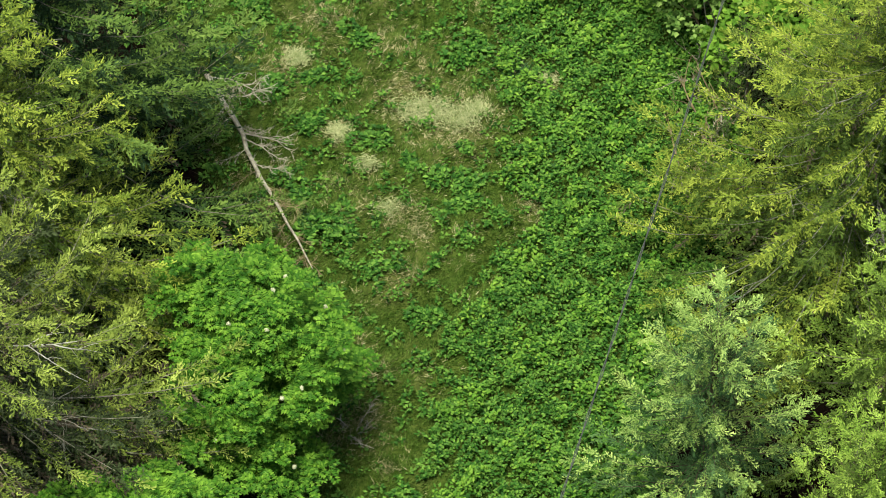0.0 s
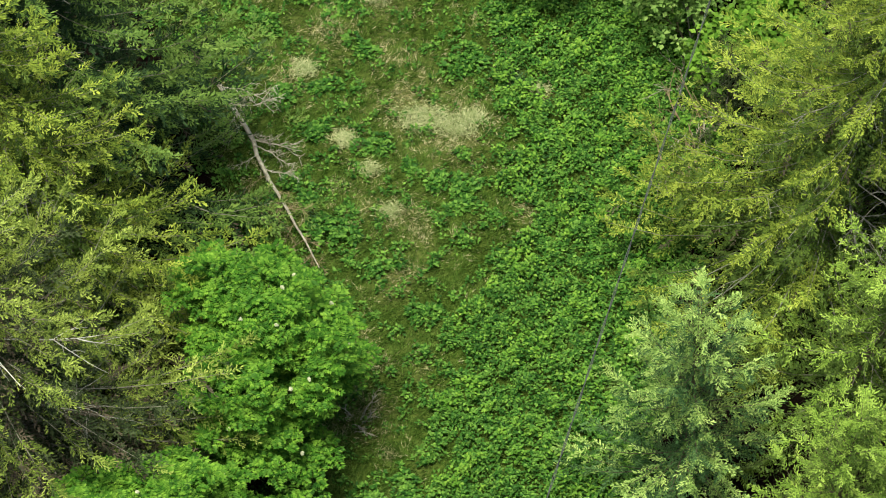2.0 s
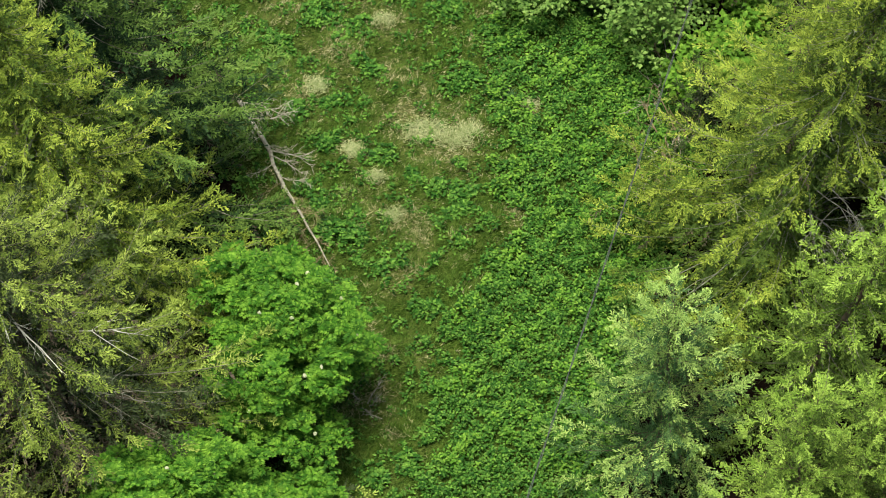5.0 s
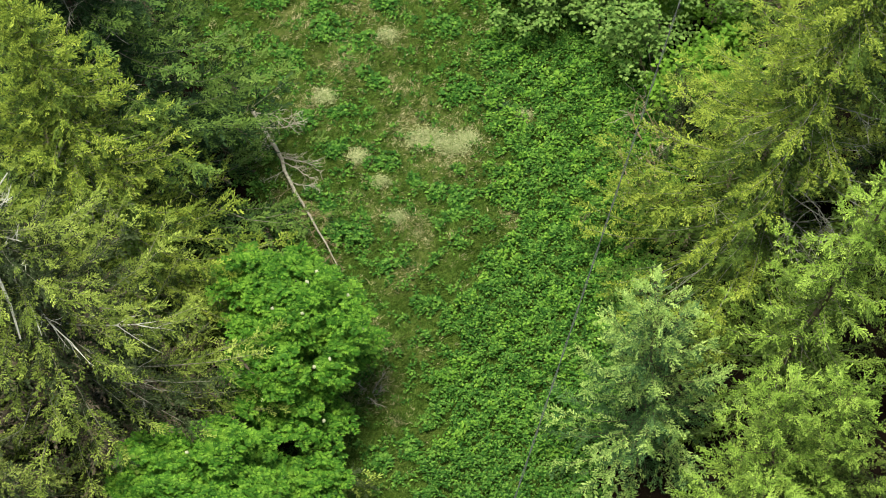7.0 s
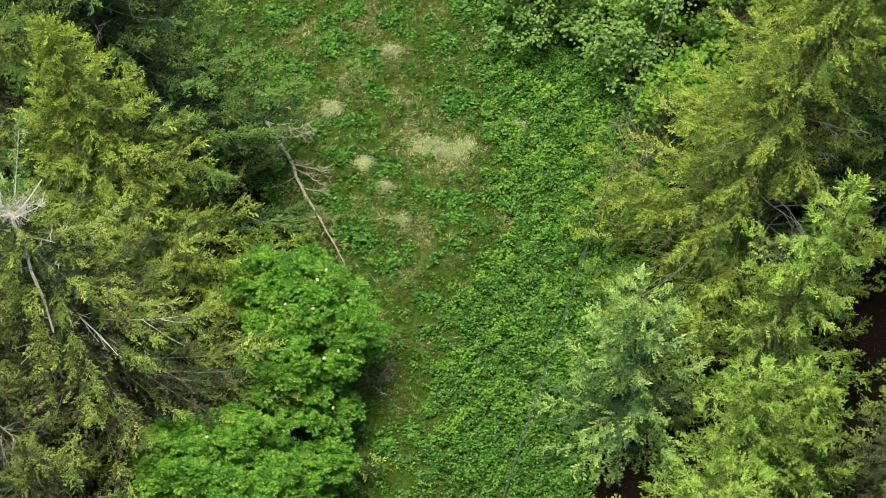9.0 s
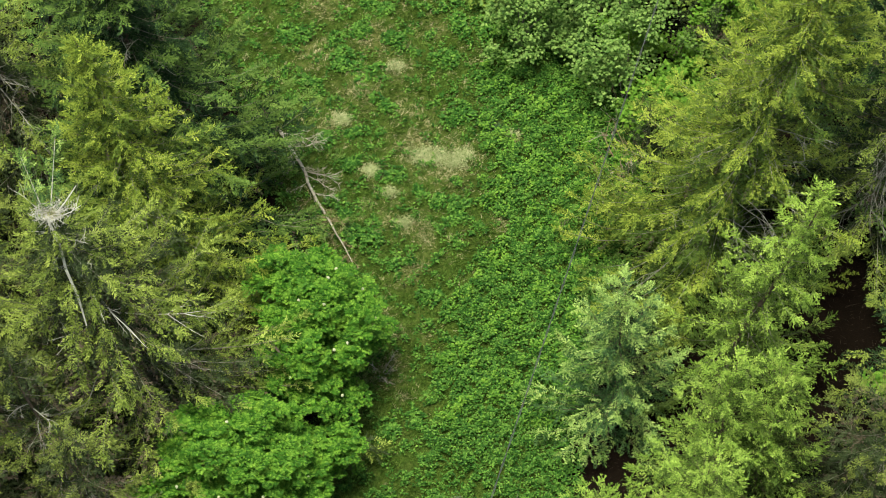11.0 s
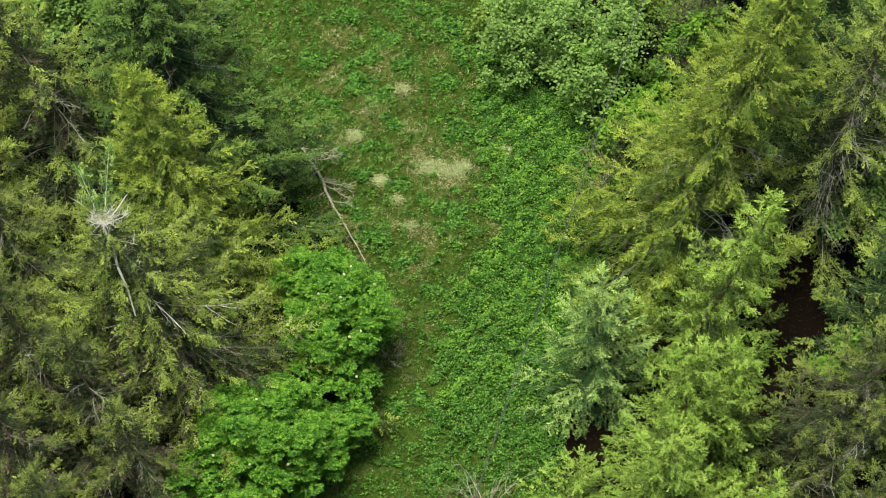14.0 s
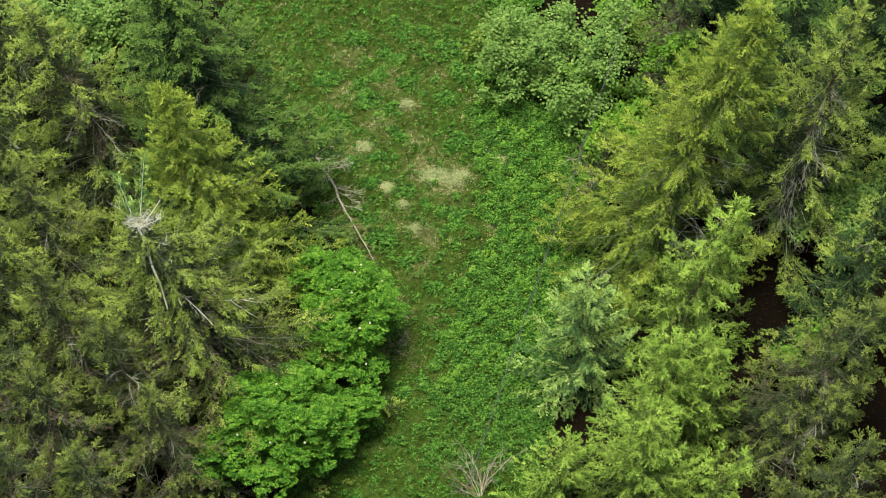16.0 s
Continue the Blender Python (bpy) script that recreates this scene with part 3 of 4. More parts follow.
spruce(21.11, -18.69, 7.5, 4.0, OLD, (NEEDLE_OLD, NEEDLE_OLIVE), lean=(2.56, 0), per=6, gap=0.6, shoot=0.52, lift=0.2, seed=66, grey=3, fresh=0.8, hang=0.8, withered=0.2)
spruce(-23.65, 6.44, 15, 5.4, OLD, lean=(-2.16, 0), per=6, gap=0.85, shoot=0.52, lift=0.2, seed=67, grey=3, fresh=0.8)
back_tree = spruce(-27.5, -1.0, 17, 5.6, "dark spruce deeper in the wood", DARK, seed=61, fresh=0.6, gap=0.95, shoot=0.7, fan=0.40, per=5)
for x, y, turn in ((-27.0, 5.0, 200), (-27.5, -12.0, 300), (18.2, 5.2, 40), (21.5, 11.0, 330), (13.8, 16.0, 280), (28.0, 2.0, 110)):
    copy_thing(back_tree, pose(x, y, float(height(np.array(x), np.array(y))) - 0.05, 0, 0, turn))


def leafy(name, x, y, blobs, label, mat, leaves, size, bark=ROWANBARK, pinnate=False, seed=1, flowers=0):
    """A broad-leaved tree or bush: stems to each clump of the crown, leaves on the clumps' outer shells."""
    g = np.random.default_rng(seed)
    root = empty(name, x, y)
    tagged(root, label, "bush" if max(b[2] for b in blobs) < 3.2 else "tree", "broad-leaved growth at the edge")
    trunk, crown, limbs = Buf(), Buf(), []
    for bx, by, bz, br in blobs:
        s = np.linspace(0, 1, 6)[:, None]
        pts = np.array([[0, 0, 0.0]]) * (1 - s) + np.array([[bx, by, bz]]) * s
        pts[:, :2] *= s ** 0.6
        limbs.append(Buf())
        tube(trunk if len(limbs) == 1 else limbs[-1], pts, np.linspace(0.05 + 0.012 * bz, 0.012, 6), 5)
    limbs = limbs[1:]
    tot = sum(b[3] ** 2 for b in blobs)
    caps = []
    for bx, by, bz, br in blobs:
        # sub-clumps on the shell of each blob, so that the crown is lumpy with dark gaps
        subs = max(7, int((15 if pinnate else 10) * br))
        sd = unit(g.normal(0, 1, (subs, 3)) + [0, 0, 0.45])
        sc = np.array([bx, by, bz]) + sd * (br * g.uniform(0.55 if pinnate else 0.35, 1.22 if pinnate else 1.4, subs))[:, None]
        caps.append(sc[np.argmax(sc[:, 2])])
        sr = g.uniform(0.26, 0.46, subs) * br ** 0.6 * (1.0 if pinnate else 0.78)
        n = max(1, int(leaves * br * br / tot / subs))
        pick = np.repeat(np.arange(subs), n)
        d = unit(g.normal(0, 1, (len(pick), 3)) + [0, 0, 0.6])
        c = sc[pick] + d * (sr[pick] * g.uniform(0.4, 1.0, len(pick)) ** 0.4)[:, None] * [1.15, 1.15, 0.7]
        n = len(c)
        if not pinnate:
            k = 6
            C = np.repeat(c, k, 0) + g.normal(0, size * 0.8, (n * k, 3))
            w = g.normal(0, 0.6, (n * k, 3)) + np.repeat(d, k, 0) * [0.8, 0.8, 0.15]
            w[:, 2] *= 0.5
            ss = size * g.uniform(0.7, 1.3, n * k)
            scatter(crown, LEAF_V, LEAF_F, C, w, ss, ss * 1.4)
        else:
            k = 6
            az = np.tile(np.arange(k) * 6.283 / k, n) + np.repeat(g.uniform(0, 6, n), k)
            el = g.normal(0.1, 0.25, n * k)
            w = np.stack([np.cos(az) * np.cos(el), np.sin(az) * np.cos(el), np.sin(el)], -1) + 0.4 * np.repeat(d, k, 0)
            w = unit(w)
            C = np.repeat(c, k, 0)
            L = size * g.uniform(0.8, 1.2, n * k)
            sd2, _ = frames_of(w)
            for t in (0.25, 0.42, 0.59, 0.76, 0.92):
                for hand in (-1, 1):
                    b = C + w * (t * L)[:, None] - np.array([0, 0, 1]) * (t * t * 0.25 * L)[:, None]
                    scatter(crown, LEAF_V, LEAF_F, b, sd2 * hand + 0.45 * w - [0, 0, 0.12], L * 0.44 * (1.1 - 0.35 * t), L * 0.36)
            scatter(crown, LEAF_V, LEAF_F, C + w * (0.9 * L)[:, None] - np.array([0, 0, 1]) * (0.2 * L)[:, None], w, L * 0.36, L * 0.28)
    stem = part("trunk", trunk, bark, root, smooth=True)
    for limb in limbs:
        part("branch", limb, bark, stem, smooth=True)
    mass = part("crown", crown, mat, root)
    for i in range(flowers):
        # a lumpy flat cap of blossom
        bx, by, bz, br = blobs[i % len(blobs)]
        d = unit(np.array([g.normal(0.1, 0.55), g.normal(-0.35, 0.5), 0.9]))
        o = np.array([bx, by, bz]) + d * br * 1.12
        head, a = Buf(), np.arange(12) * 6.283 / 12
        rings = [(0.0, 0.03), (0.028, 0.03), (0.050, 0.012), (0.064, -0.03)]
        v, f = [o + [0, 0, rings[0][1]]], []
        for q, zz in rings[1:]:
            for t in a:
                w = q * g.uniform(0.65, 1.3)
                v.append(o + [w * math.cos(t), w * math.sin(t), zz + g.uniform(-0.025, 0.02)])
        for t in range(12):
            u = (t + 1) % 12
            f.append((0, 1 + t, 1 + u))
            for ring in range(2):
                p0, p1 = 1 + 12 * ring, 13 + 12 * ring
                f += [(p0 + t, p1 + t, p1 + u), (p0 + t, p1 + u, p0 + u)]
        head.add(v, f)
        part("flower_head", head, BLOSSOM, mass, "creamy white flat flower head")
    return root


ROWAN = "bright green rowan with feathery leaves and creamy flower heads"
leafy("rowan_tree", -5.4, -6.81, [(0.2, -3.2, 2.6, 1.5), (0, 0, 4.3, 1.9), (1.0, -0.8, 3.7, 1.7), (-0.2, 1.3, 3.9, 1.3), (1.5, 0.6, 3.0, 1.4), (-0.4, -1.9, 3.6, 1.7), (0.6, 1.8, 4.0, 1.1)],
      ROWAN, ROWAN_LEAF, 800, 0.40, pinnate=True, seed=41, flowers=20)
leafy("rowan_tree", -8.2, -14.99, [(0, 0, 4.2, 2.1), (1.6, 0.4, 3.2, 1.6), (2.5, 1.0, 2.6, 1.1), (-1.5, -0.3, 3.4, 1.6), (0.2, -1.3, 3.2, 1.7), (-0.9, 1.6, 3.8, 1.5), (1.1, 1.9, 3.9, 1.6), (3.2, 2.0, 2.7, 1.0), (4.2, 2.6, 2.4, 0.75), (-3.0, -1.2, 3.0, 1.3)],
      ROWAN, ROWAN_LEAF, 1050, 0.40, pinnate=True, seed=42, flowers=12)
BUSH = "grey-green willow bush at the clearing's edge"
leafy("willow_bush", 3.28, 11.07, [(0, 0, 3.6, 1.3), (1.1, -0.5, 2.8, 1.0), (-0.6, -0.9, 2.4, 1.0), (0.7, 1.1, 3.4, 1.2), (0.3, -1.6, 1.8, 0.9)], BUSH, WILLOW_LEAF, 480, 0.17, seed=51)
leafy("willow_bush", 7.81, 8.69, [(0, 0, 3.6, 1.5), (-1.4, -0.4, 2.6, 1.3), (1.1, 0.6, 3.4, 1.3), (-0.2, -1.4, 2.2, 1.2)], BUSH, WILLOW_LEAF, 480, 0.18, seed=52)
leafy("birch_sapling", 12.27, 9.54, [(0, 0, 4.9, 1.4), (0.8, -0.5, 3.8, 1.2), (-0.9, 0.2, 3.6, 1.2)], "bright green birch sapling among spruces", BRIGHT_LEAF, 750, 0.17, seed=53)
leafy("hazel_bush", 9.8, 6.0, [(0, 0, 2.2, 1.0), (-1.2, 0.2, 1.7, 0.9), (1.2, -0.3, 2.0, 0.9), (1.4, -1.8, 1.6, 1.0)], "light green broad-leaved bush beside dead brush", BRIGHT_LEAF, 420, 0.22, seed=54)
leafy("birch_sapling", 20.42, -0.07, [(0, 0, 3.8, 1.6), (-1.6, -0.8, 3.0, 1.3), (0.6, -1.6, 2.6, 1.4), (1.4, 0.8, 3.6, 1.3)], "pale green birch sapling in spruce shade", WILLOW_LEAF, 800, 0.18, seed=55)
leafy("birch_sapling", 20.27, 9.64, [(0, 0, 5.2, 1.3), (-1.0, -0.5, 4.4, 1.1), (0.7, -0.9, 4.2, 1.1), (0.9, 0.6, 5.0, 1.0)], "pale green birch sapling in spruce shade", WILLOW_LEAF, 600, 0.17, seed=60)
leafy("maple_sapling", 18.66, -8.79, [(0, 0, 3.2, 0.9), (-1.1, -0.3, 2.6, 0.7), (0.8, -0.7, 2.6, 0.8)], "bright green maple sapling in spruce shade", BRIGHT_LEAF, 220, 0.20, seed=56)
leafy("willow_bush", -19.6, 11.2, [(0, 0, 6.4, 1.9), (1.6, -0.5, 5.6, 1.7), (-1.6, -0.8, 5.4, 1.7), (0.3, -1.5, 4.4, 1.7)], "grey-green willow behind the spruces", WILLOW_LEAF, 1100, 0.19, seed=57)
leafy("willow_bush", -16.6, 11.4, [(0, 0, 6.2, 1.8), (1.5, -0.5, 5.2, 1.5), (-1.2, -0.9, 5.0, 1.5)], "grey-green willow behind the spruces", WILLOW_LEAF, 850, 0.19, seed=59)
leafy("willow_bush", 6.7, 11.4, [(0, 0, 4.4, 1.6), (1.2, -0.9, 3.4, 1.4), (-1.0, -0.4, 3.2, 1.3), (2.2, 0.9, 4.2, 1.5)], BUSH, WILLOW_LEAF, 430, 0.18, seed=58)

LIGHT = "light green broad-leaved bush among the edge growth"
for x, y, h, r, seed in ((9.6, 13.2, 2.6, 1.3, 151), (11.6, 11.6, 3.0, 1.3, 152), (5.0, 13.6, 2.2, 1.2, 153), (10.3, 8.6, 2.2, 1.1, 154), (2.6, 13.8, 1.5, 0.9, 155), (5.6, 10.8, 1.4, 0.9, 156), (8.2, 10.6, 2.2, 1.1, 157)):
    q = random.Random(seed)
    leafy("hazel_bush", x, y, [(q.uniform(-1, 1) * r, q.uniform(-0.8, 0.8) * r, h * q.uniform(0.7, 1.0), r * q.uniform(0.55, 0.85)) for k in range(4)], LIGHT, (WILLOW_LEAF, BRIGHT_LEAF, HAZEL_LEAF)[seed % 3], 300, 0.19, seed=seed)

# ---------------------------------------------------------------- fallen tree, cable
log = empty("fallen_tree", 0, 0, 0)
tagged(log, "fallen dead tree with weathered grey bare branches", "fallen tree")
lt, g = Buf(), np.random.default_rng(61)
s = np.linspace(0, 1, 14)
lp = np.stack([-6.7 + 3.09 * s + 0.05 * np.sin(s * 9) + 0.02 * np.sin(s * 31) + 0.12 * np.exp(-((s - 0.30) / 0.07) ** 2), 5.94 - 7.0 * s, 0.55 - 0.25 * s + 0.06 * np.sin(s * 13)], -1)
tube(lt, lp, 0.070 * (1 - s) ** 0.7 + 0.014, 8)
part("trunk", lt, LOGWOOD, log, smooth=True)


# bare side branches of the fallen tree: place along it, direction, length
for at, dx, dy, dz, ln, th in ((0.02, 1.0, -0.15, 0.12, 1.9, 0.040), (0.12, 1.0, -0.05, 0.05, 1.5, 0.030), (0.30, 1.0, -0.35, 0.06, 1.7, 0.036), (0.33, 0.9, -0.5, 0.02, 1.3, 0.026),
                               (0.46, 0.9, -0.6, 0.1, 1.1, 0.022), (0.22, -0.8, -0.6, -0.05, 0.9, 0.020), (0.55, -0.7, -0.7, -0.1, 0.8, 0.018), (0.66, 0.7, -0.7, 0.0, 0.9, 0.020),
                               (0.76, -0.6, -0.8, -0.05, 0.8, 0.018), (0.80, 0.5, -0.9, 0.0, 0.8, 0.018), (0.90, 0.3, -0.95, 0.0, 0.9, 0.016), (0.92, -0.4, -0.9, -0.02, 0.7, 0.014),
                               (0.07, 0.6, -0.7, 0.2, 0.9, 0.018), (0.17, -0.5, -0.8, 0.1, 0.8, 0.016), (0.26, 0.6, -0.8, 0.15, 0.9, 0.016), (0.38, -0.6, -0.7, 0.1, 0.8, 0.016), (0.42, 0.5, -0.9, 0.2, 0.8, 0.015),
                               (0.50, -0.7, -0.5, 0.05, 0.9, 0.016), (0.59, 0.8, -0.4, 0.1, 0.8, 0.015), (0.63, -0.4, -0.9, 0.1, 0.8, 0.014), (0.70, -0.8, -0.3, 0.0, 0.9, 0.015), (0.84, -0.7, -0.6, 0.0, 0.8, 0.014), (0.96, 0.5, -0.8, 0.0, 0.6, 0.012)):
    bb = Buf()
    o = np.array([np.interp(at, s, lp[:, j]) for j in range(3)])
    bough(bb, o, (dx, dy, dz), ln * 1.12, th * 0.8, g, 8, 0.36, 0, 0.03)
    part("side_branch", bb, LOGWOOD if at < 0.5 else DEADWOOD, log, "brittle bare side branch")

# a twisted pair of wires across the clearing
cable = empty("overhead_cable", 0, 0, 0)
tagged(cable, "thin dark overhead cable of twisted strands above the clearing", "cable")
u = np.linspace(-1.2, 2.2, 260)
cz = 6.0 + 0.25 * ((u - 0.5) ** 2)
for k in range(2):
    cb = Buf()
    a = u * 60 + k * math.pi
    tube(cb, np.stack([9.88 - 6.83 * u + 0.025 * np.cos(a), 11.76 - 25.35 * u, cz + 0.025 * np.sin(a)], -1), np.full(len(u), 0.014), 5)
    part("strand", cb, CABLE, cable, smooth=True)

# bleached top and stick nest
g = np.random.default_rng(71)
top, slant = Buf(), -4.96 / 14.2
tube(top, [(slant * z + 0.06 * math.sin(3 * z), -0.05 - 0.5 * (14.4 - z), z) for z in (10.2, 11.3, 12.3, 13.2, 14.4)], [0.030, 0.052, 0.062, 0.060, 0.045], 6)
for z, az, ln in ((10.4, -1.30, 3.4), (9.4, -1.05, 4.2), (8.6, -0.45, 4.6), (9.0, -2.0, 4.0)):
    bough(top, (slant * z, 0, z), (math.cos(az), math.sin(az), 0.22), ln, 0.036, g, 4, 0.22)
for k in range(13):
    az, z = k * 2.4, 14.0 - 0.22 * k
    bough(top, (slant * z, 0, z), (math.cos(az), math.sin(az), 0.40), g.uniform(0.9, 2.2), 0.034, g, 4, 0.22)
tube(top, [(slant * 14.0, 0, 14.0), (slant * 14.0 + 0.55, 0.35, 14.6), (slant * 14.0 + 1.0, 0.6, 15.3)], [0.036, 0.032, 0.022], 6)
part("dead_top", top, BLEACHED, nest_tree, "bleached bare branches of the dead top")
for dx, dy, dz in ((0.25, 2.3, 2.7), (-1.1, 1.9, 1.9)):
    # live leaders that rise beside the nest
    stem_pts = np.array([(-4.96 + dx * q, dy * q, 13.6 + dz * q) for q in np.linspace(0, 1, 9)])
    stem_buf, tuft = Buf(), Buf()
    tube(stem_buf, stem_pts, np.linspace(0.035, 0.012, 9), 5)
    leader = part("leader", stem_buf, BLEACHED, nest_tree, "thin pale upright stem", smooth=True)
    at = np.repeat(stem_pts[1:], 14, 0) + g.normal(0, 0.12, (112, 3))
    scatter(tuft, *SHOOTS[1], at, g.normal(0, 1, (112, 3)) + [0, 0.3, 0.5], 0.34, 0.30, g.integers(0, 2, 112))
    part("needle_tuft", tuft, list(PALE), leader)
nest = empty("stick_nest", -15.03, -10.28, 14.2)
tagged(nest, "untidy bird's nest of pale sticks on a dead treetop", "nest")
nb = Buf()
for k in range(95):
    az, rr = g.uniform(0, 6.283), 0.48 * math.sqrt(g.uniform(0.02, 1.0))
    c = np.array([1.15 * rr * math.cos(az), rr * math.sin(az), g.uniform(-0.05, 0.22) + 0.2 * rr])
    d = unit(np.array([-math.sin(az), math.cos(az), 0]) + g.normal(0, 0.75, 3) * [1, 1, 0.45])
    ln = g.uniform(0.3, 0.95)
    tube(nb, [c - d * ln / 2, c + g.normal(0, 0.03, 3), c + d * ln / 2], [0.007, 0.010, 0.005], 3)
for k in range(9):
    az, el = g.uniform(0, 6.283), g.uniform(-0.3, 0.6)
    d = np.array([math.cos(az) * math.cos(el), math.sin(az) * math.cos(el), math.sin(el)])
    c = d * 0.3 + [0, 0, 0.1]
    bough(nb, c, d, g.uniform(0.5, 1.1), 0.016, g, 3, 0.3)
part("stick_ring", nb, BLEACHED, nest)
nl = Buf()
cup = rng.normal(0, 0.10, (160, 3)) * [1, 1, 0.2] + [0, 0, 0.10]
scatter(nl, BLADE_V, BLADE_F, cup, rng.normal(0, 1, (160, 3)) * [1, 1, 0.3], 0.22, 0.03)
part("lining", nl, STRAW, nest, "dry grass lining")

# dead brown brush at the edge
g = np.random.default_rng(81)
for x, y, n, ln in ((7.3, 2.9, 12, 2.4), (7.7, 5.0, 11, 2.6), (8.0, 7.0, 11, 2.6), (6.8, 1.2, 6, 1.6)):
    brush = empty("dead_brush", x, y)
    tagged(brush, "tangle of dead brown branches under the edge trees", "dead branches", "dead brush heaps")
    for k in range(n):
        bb = Buf()
        az = g.uniform(0.9, 2.2) + math.pi * (k % 2)
        bough(bb, (g.normal(0, 0.35), g.normal(0, 0.5), 0.05), (math.cos(az), math.sin(az), g.uniform(0.05, 0.6)), ln * g.uniform(0.6, 1.1), 0.045, g, 4, 0.3)
        part("branch", bb, DEADWOOD if k % 3 else LOGWOOD, brush)

# grey leafless shrubs in the sward
for x, y, n, ln, lab in ((1.9, -16.4, 11, 3.0, "grey leafless shrub with spreading bare stems"), (-2.4, -6.6, 4, 0.9, "small heap of bleached bare twigs in grass")):
    shrub = empty("dead_shrub", x, y)
    tagged(shrub, lab, "dead shrub")
    for k in range(n):
        bb = Buf()
        az = g.uniform(1.1, 4.4) if n > 5 else k * 2.4
        bough(bb, (0.1 * math.cos(az), 0.1 * math.sin(az), 0.0), (math.cos(az) * 0.9, math.sin(az) * 0.9, 0.75), ln * g.uniform(0.7, 1.15), 0.030, g, 6, 0.34)
        part("stem", bb, DEADWOOD if n > 5 and k % 3 == 0 else LOGWOOD, shrub)


# dry tussocks and leafy clumps that stand out from the sward
def tussock(x, y, r, seed):
    g = np.random.default_rng(seed)
    root = empty("grass_tussock", x, y)
    tagged(root, "matted tussock of straw and green grass", "grass tussock", "tussocks in the clearing")
    swirl = g.uniform(0, 6.283)
    for name, mat, n, flat in (("dead_tuft", STRAW, 200, 1.2), ("green_tuft", GRASS, 170, 0.8)):
        b = Buf()
        bx, by = g.normal(0, r * 0.45, n), g.normal(0, r * 0.4, n)
        az, tilt = swirl + 0.9 * np.arctan2(by, bx) + g.normal(0, 0.7, n), np.clip(g.normal(flat, 0.25, n), 0.1, 1.5)
        base = np.stack([bx, by, g.uniform(0.02, 0.16, n)], -1)
        way = np.stack([np.cos(az) * np.sin(tilt), np.sin(az) * np.sin(tilt), np.cos(tilt)], -1)
        scatter(b, BLADE_V, BLADE_F, base, way, r * g.uniform(0.25, 0.62, n), 0.016, spin=g.uniform(0, 3, n))
        tagged(part(name, b, mat, root), kind="stuff")


for k, (x, y, r) in enumerate(((-2.90, 4.06, 0.42), (-2.22, 2.93, 0.35), (-1.54, 1.23, 0.5), (-0.87, 1.13, 0.45), (-2.22, -6.11, 0.6), (-2.51, -4.14, 0.5), (-1.74, -4.53, 0.5), (-0.68, 0.57, 0.4),
                               (-1.45, -7.88, 0.5), (2.51, 1.42, 0.3), (-3.38, 8.50, 0.5), (-1.93, 9.73, 0.45), (-4.44, 6.61, 0.45), (0.96, 5.10, 0.5), (0.48, 4.54, 0.5), (-3.18, -7.09, 0.6), (-0.87, -0.98, 0.4), (-3.09, 2.36, 0.4))):
    tussock(x, y, r, 900 + k)


# bleached mats of flattened grass
def mat(x, y, r, seed):
    g = np.random.default_rng(seed)
    root = empty("flattened_grass", x, y, float(height(np.array(x), np.array(y))))
    tagged(root, "bleached pale patch of flattened dry grass", "dry grass", "pale grass patches")
    b, n = Buf(), int(2100 * r)
    bx, by = g.normal(0, r * 0.62, n), g.normal(0, r * 0.52, n)
    az, tilt = g.uniform(0, 6.283) + g.normal(0, 0.8, n), np.clip(g.normal(1.25, 0.2, n), 0.3, 1.5)
    way = np.stack([np.cos(az) * np.sin(tilt), np.sin(az) * np.sin(tilt), np.cos(tilt)], -1)
    scatter(b, BLADE_V, BLADE_F, np.stack([bx, by, g.uniform(0.05, 0.20, n)], -1), way, g.uniform(0.08, 0.22, n), 0.022, spin=g.normal(0, 0.6, n))
    tagged(part("blade_mat", b, BLEACHED_GRASS, root), kind="stuff")


for k, (x, y, r) in enumerate(((-0.80, 5.05, 0.55), (0.57, 4.64, 0.40), (0.95, 5.0, 0.30), (-0.19, 5.06, 0.5), (-2.17, 2.98, 0.25), (-2.85, 4.11, 0.25), (-4.15, 6.90, 0.3), (-1.93, 9.92, 0.3), (-1.54, 1.32, 0.25), (2.94, 6.24, 0.25))):
    mat(x, y, r, 800 + k)


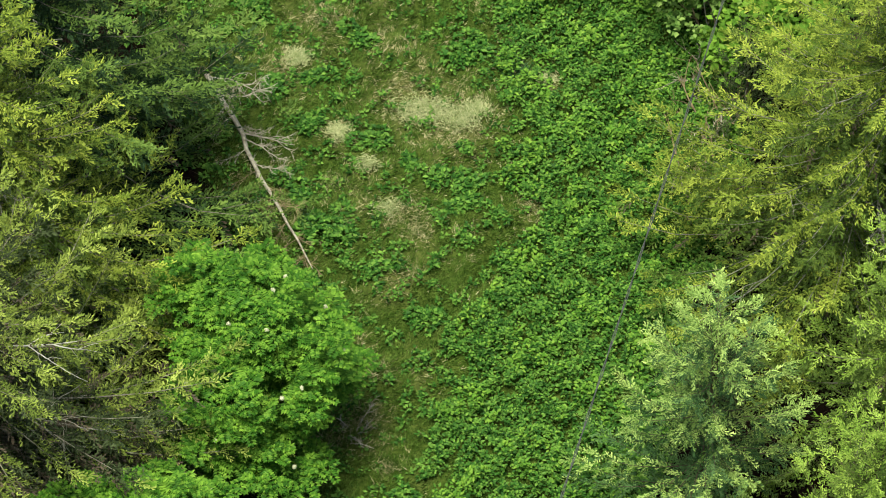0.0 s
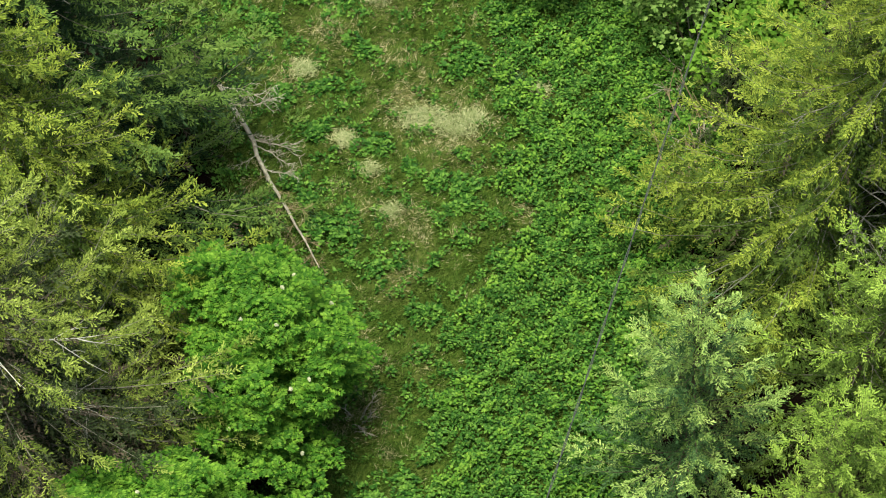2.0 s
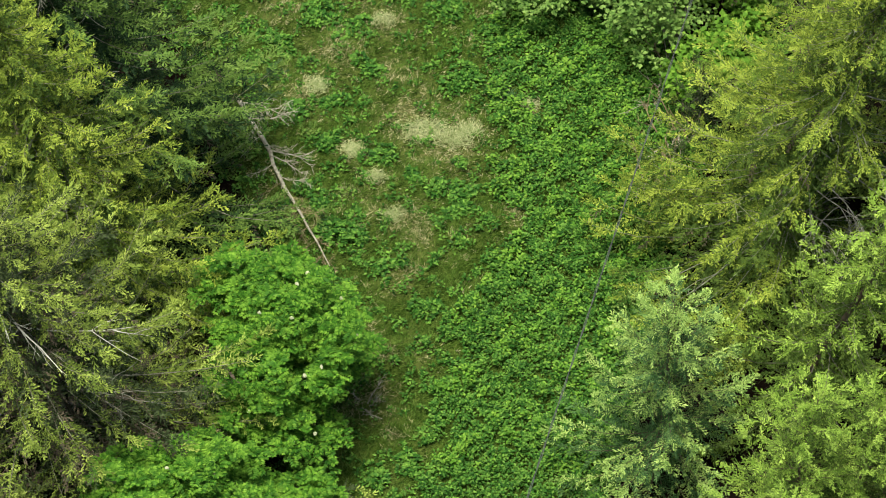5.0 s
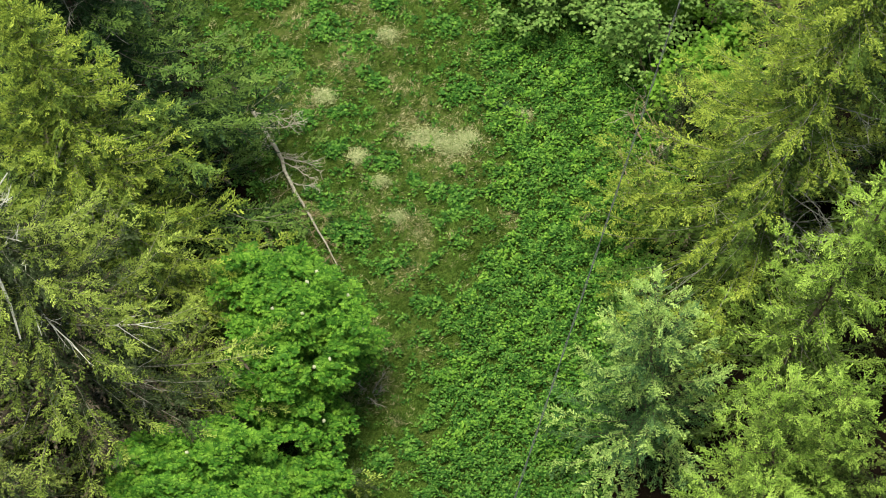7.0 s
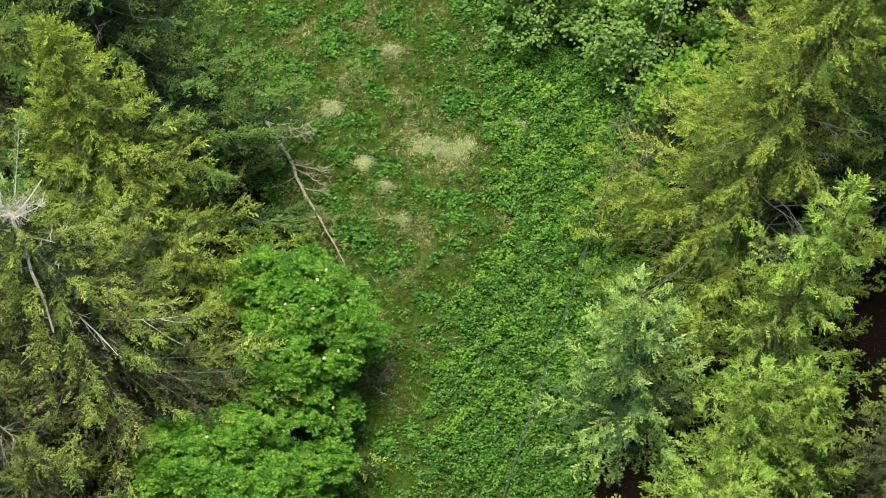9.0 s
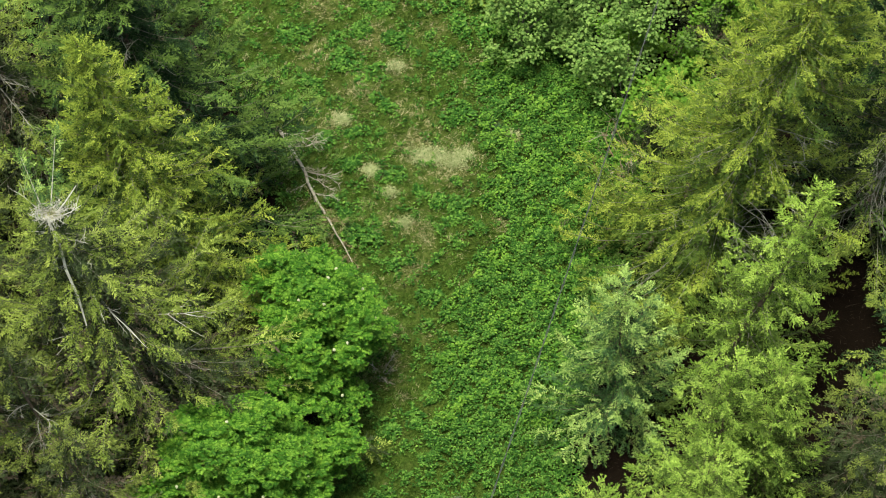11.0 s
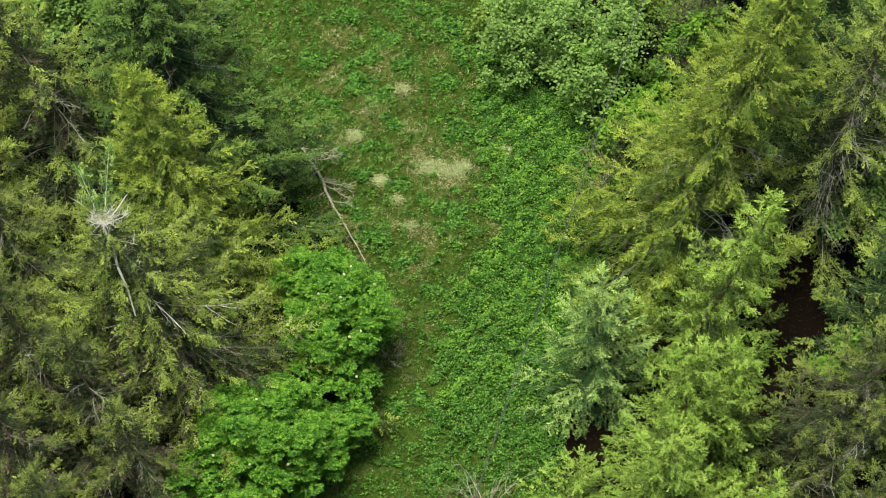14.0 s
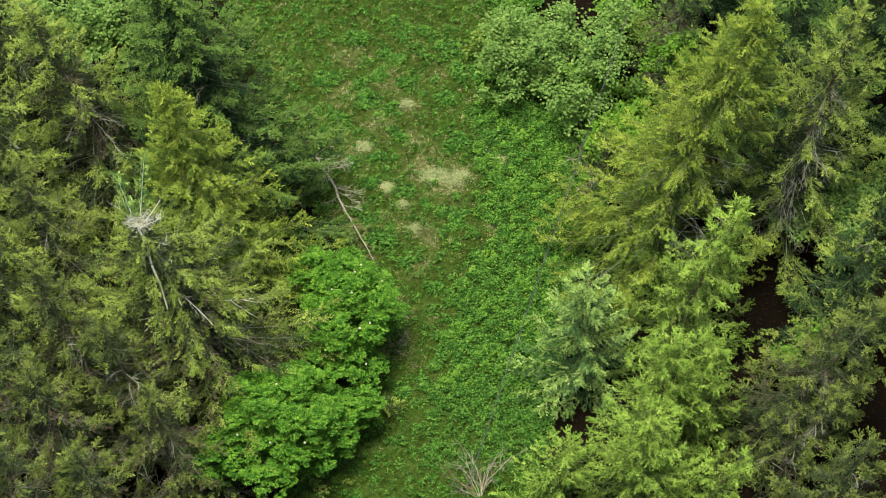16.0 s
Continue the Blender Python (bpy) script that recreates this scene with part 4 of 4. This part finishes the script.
def clump(x, y, r, seed):
    g = np.random.default_rng(seed)
    root = empty("herb_clump", x, y)
    tagged(root, "leafy green herb clump rising above the grass", "herb", "herb clumps in the clearing")
    b = Buf()
    n = int(320 * r / 0.5)
    az, rr = g.uniform(0, 6.283, n), r * np.sqrt(g.random(n))
    z = 0.5 * r * (1.2 - (rr / r) ** 2) * g.uniform(0.6, 1.0, n) + 0.08
    way = np.stack([np.cos(az), np.sin(az), g.normal(0.1, 0.3, n)], -1) + g.normal(0, 0.5, (n, 3)) * [1, 1, 0.3]
    ss = 0.14 * g.uniform(0.6, 1.4, n)
    own = g.integers(0, 4, n)
    ox, oy, tall = g.normal(0, r * 0.6, 4), g.normal(0, r * 0.6, 4), g.uniform(0.5, 1.3, 4)
    scatter(b, LEAF_V, LEAF_F, np.stack([0.6 * rr * np.cos(az) + ox[own], 0.6 * rr * np.sin(az) + oy[own], z * tall[own]], -1), way, ss, ss * 1.25)
    tagged(part("leaf_mass", b, HERB_LEAF, root), kind="stuff")


for k, (x, y, r) in enumerate(((0.48, 7.09, 0.75), (-1.93, 3.97, 0.5), (-3.76, 4.44, 0.4), (-3.28, 0.94, 0.6), (-2.80, 0.28, 0.5), (-4.15, 1.80, 0.4), (0.39, 1.51, 0.35), (0.87, 2.27, 0.35), (-1.83, 11.62, 0.5),
                               (0.29, 10.30, 0.5), (-2.99, 9.83, 0.5), (-4.05, 11.91, 0.6), (1.83, 8.98, 0.6), (-5.50, 8.79, 0.45), (-1.16, -8.87, 0.4), (-2.03, -9.46, 0.45), (1.83, 11.91, 0.6), (0.29, 13.70, 0.6), (-4.44, 14.55, 0.7), (-1.45, 15.12, 0.6),
                               (-3.47, 6.24, 0.35), (-0.96, 3.12, 0.3), (-0.19, 2.46, 0.35), (-5.02, 5.67, 0.4), (-2.51, 7.75, 0.4), (-4.25, 10.30, 0.5), (-6.37, 11.91, 0.5), (0.87, 12.19, 0.45), (-2.80, 13.32, 0.5), (-0.39, -2.56, 0.35), (-3.18, -2.96, 0.4), (-1.83, -0.59, 0.3))):
    clump(x, y, r, 1000 + k)


# a bluish sedge tuft that stands apart in the sward
def sedge(x, y, r, seed):
    g = np.random.default_rng(seed)
    root = empty("sedge_tuft", x, y)
    tagged(root, "spiky blue-green sedge tuft among meadow herbs", "sedge")
    b, n = Buf(), 150
    az, tilt = g.uniform(0, 6.283, n), np.clip(g.normal(0.85, 0.3, n), 0.1, 1.4)
    way = np.stack([np.cos(az) * np.sin(tilt), np.sin(az) * np.sin(tilt), np.cos(tilt)], -1)
    scatter(b, BLADE_V, BLADE_F, np.stack([0.06 * np.cos(az), 0.06 * np.sin(az), np.full(n, 0.05)], -1), way, r * g.uniform(0.6, 1.2, n), 0.022, spin=g.uniform(0, 3, n))
    tagged(part("blade_tuft", b, SEDGE, root), kind="stuff")


sedge(2.1, 6.5, 0.55, 71)
sedge(2.5, 6.3, 0.4, 72)
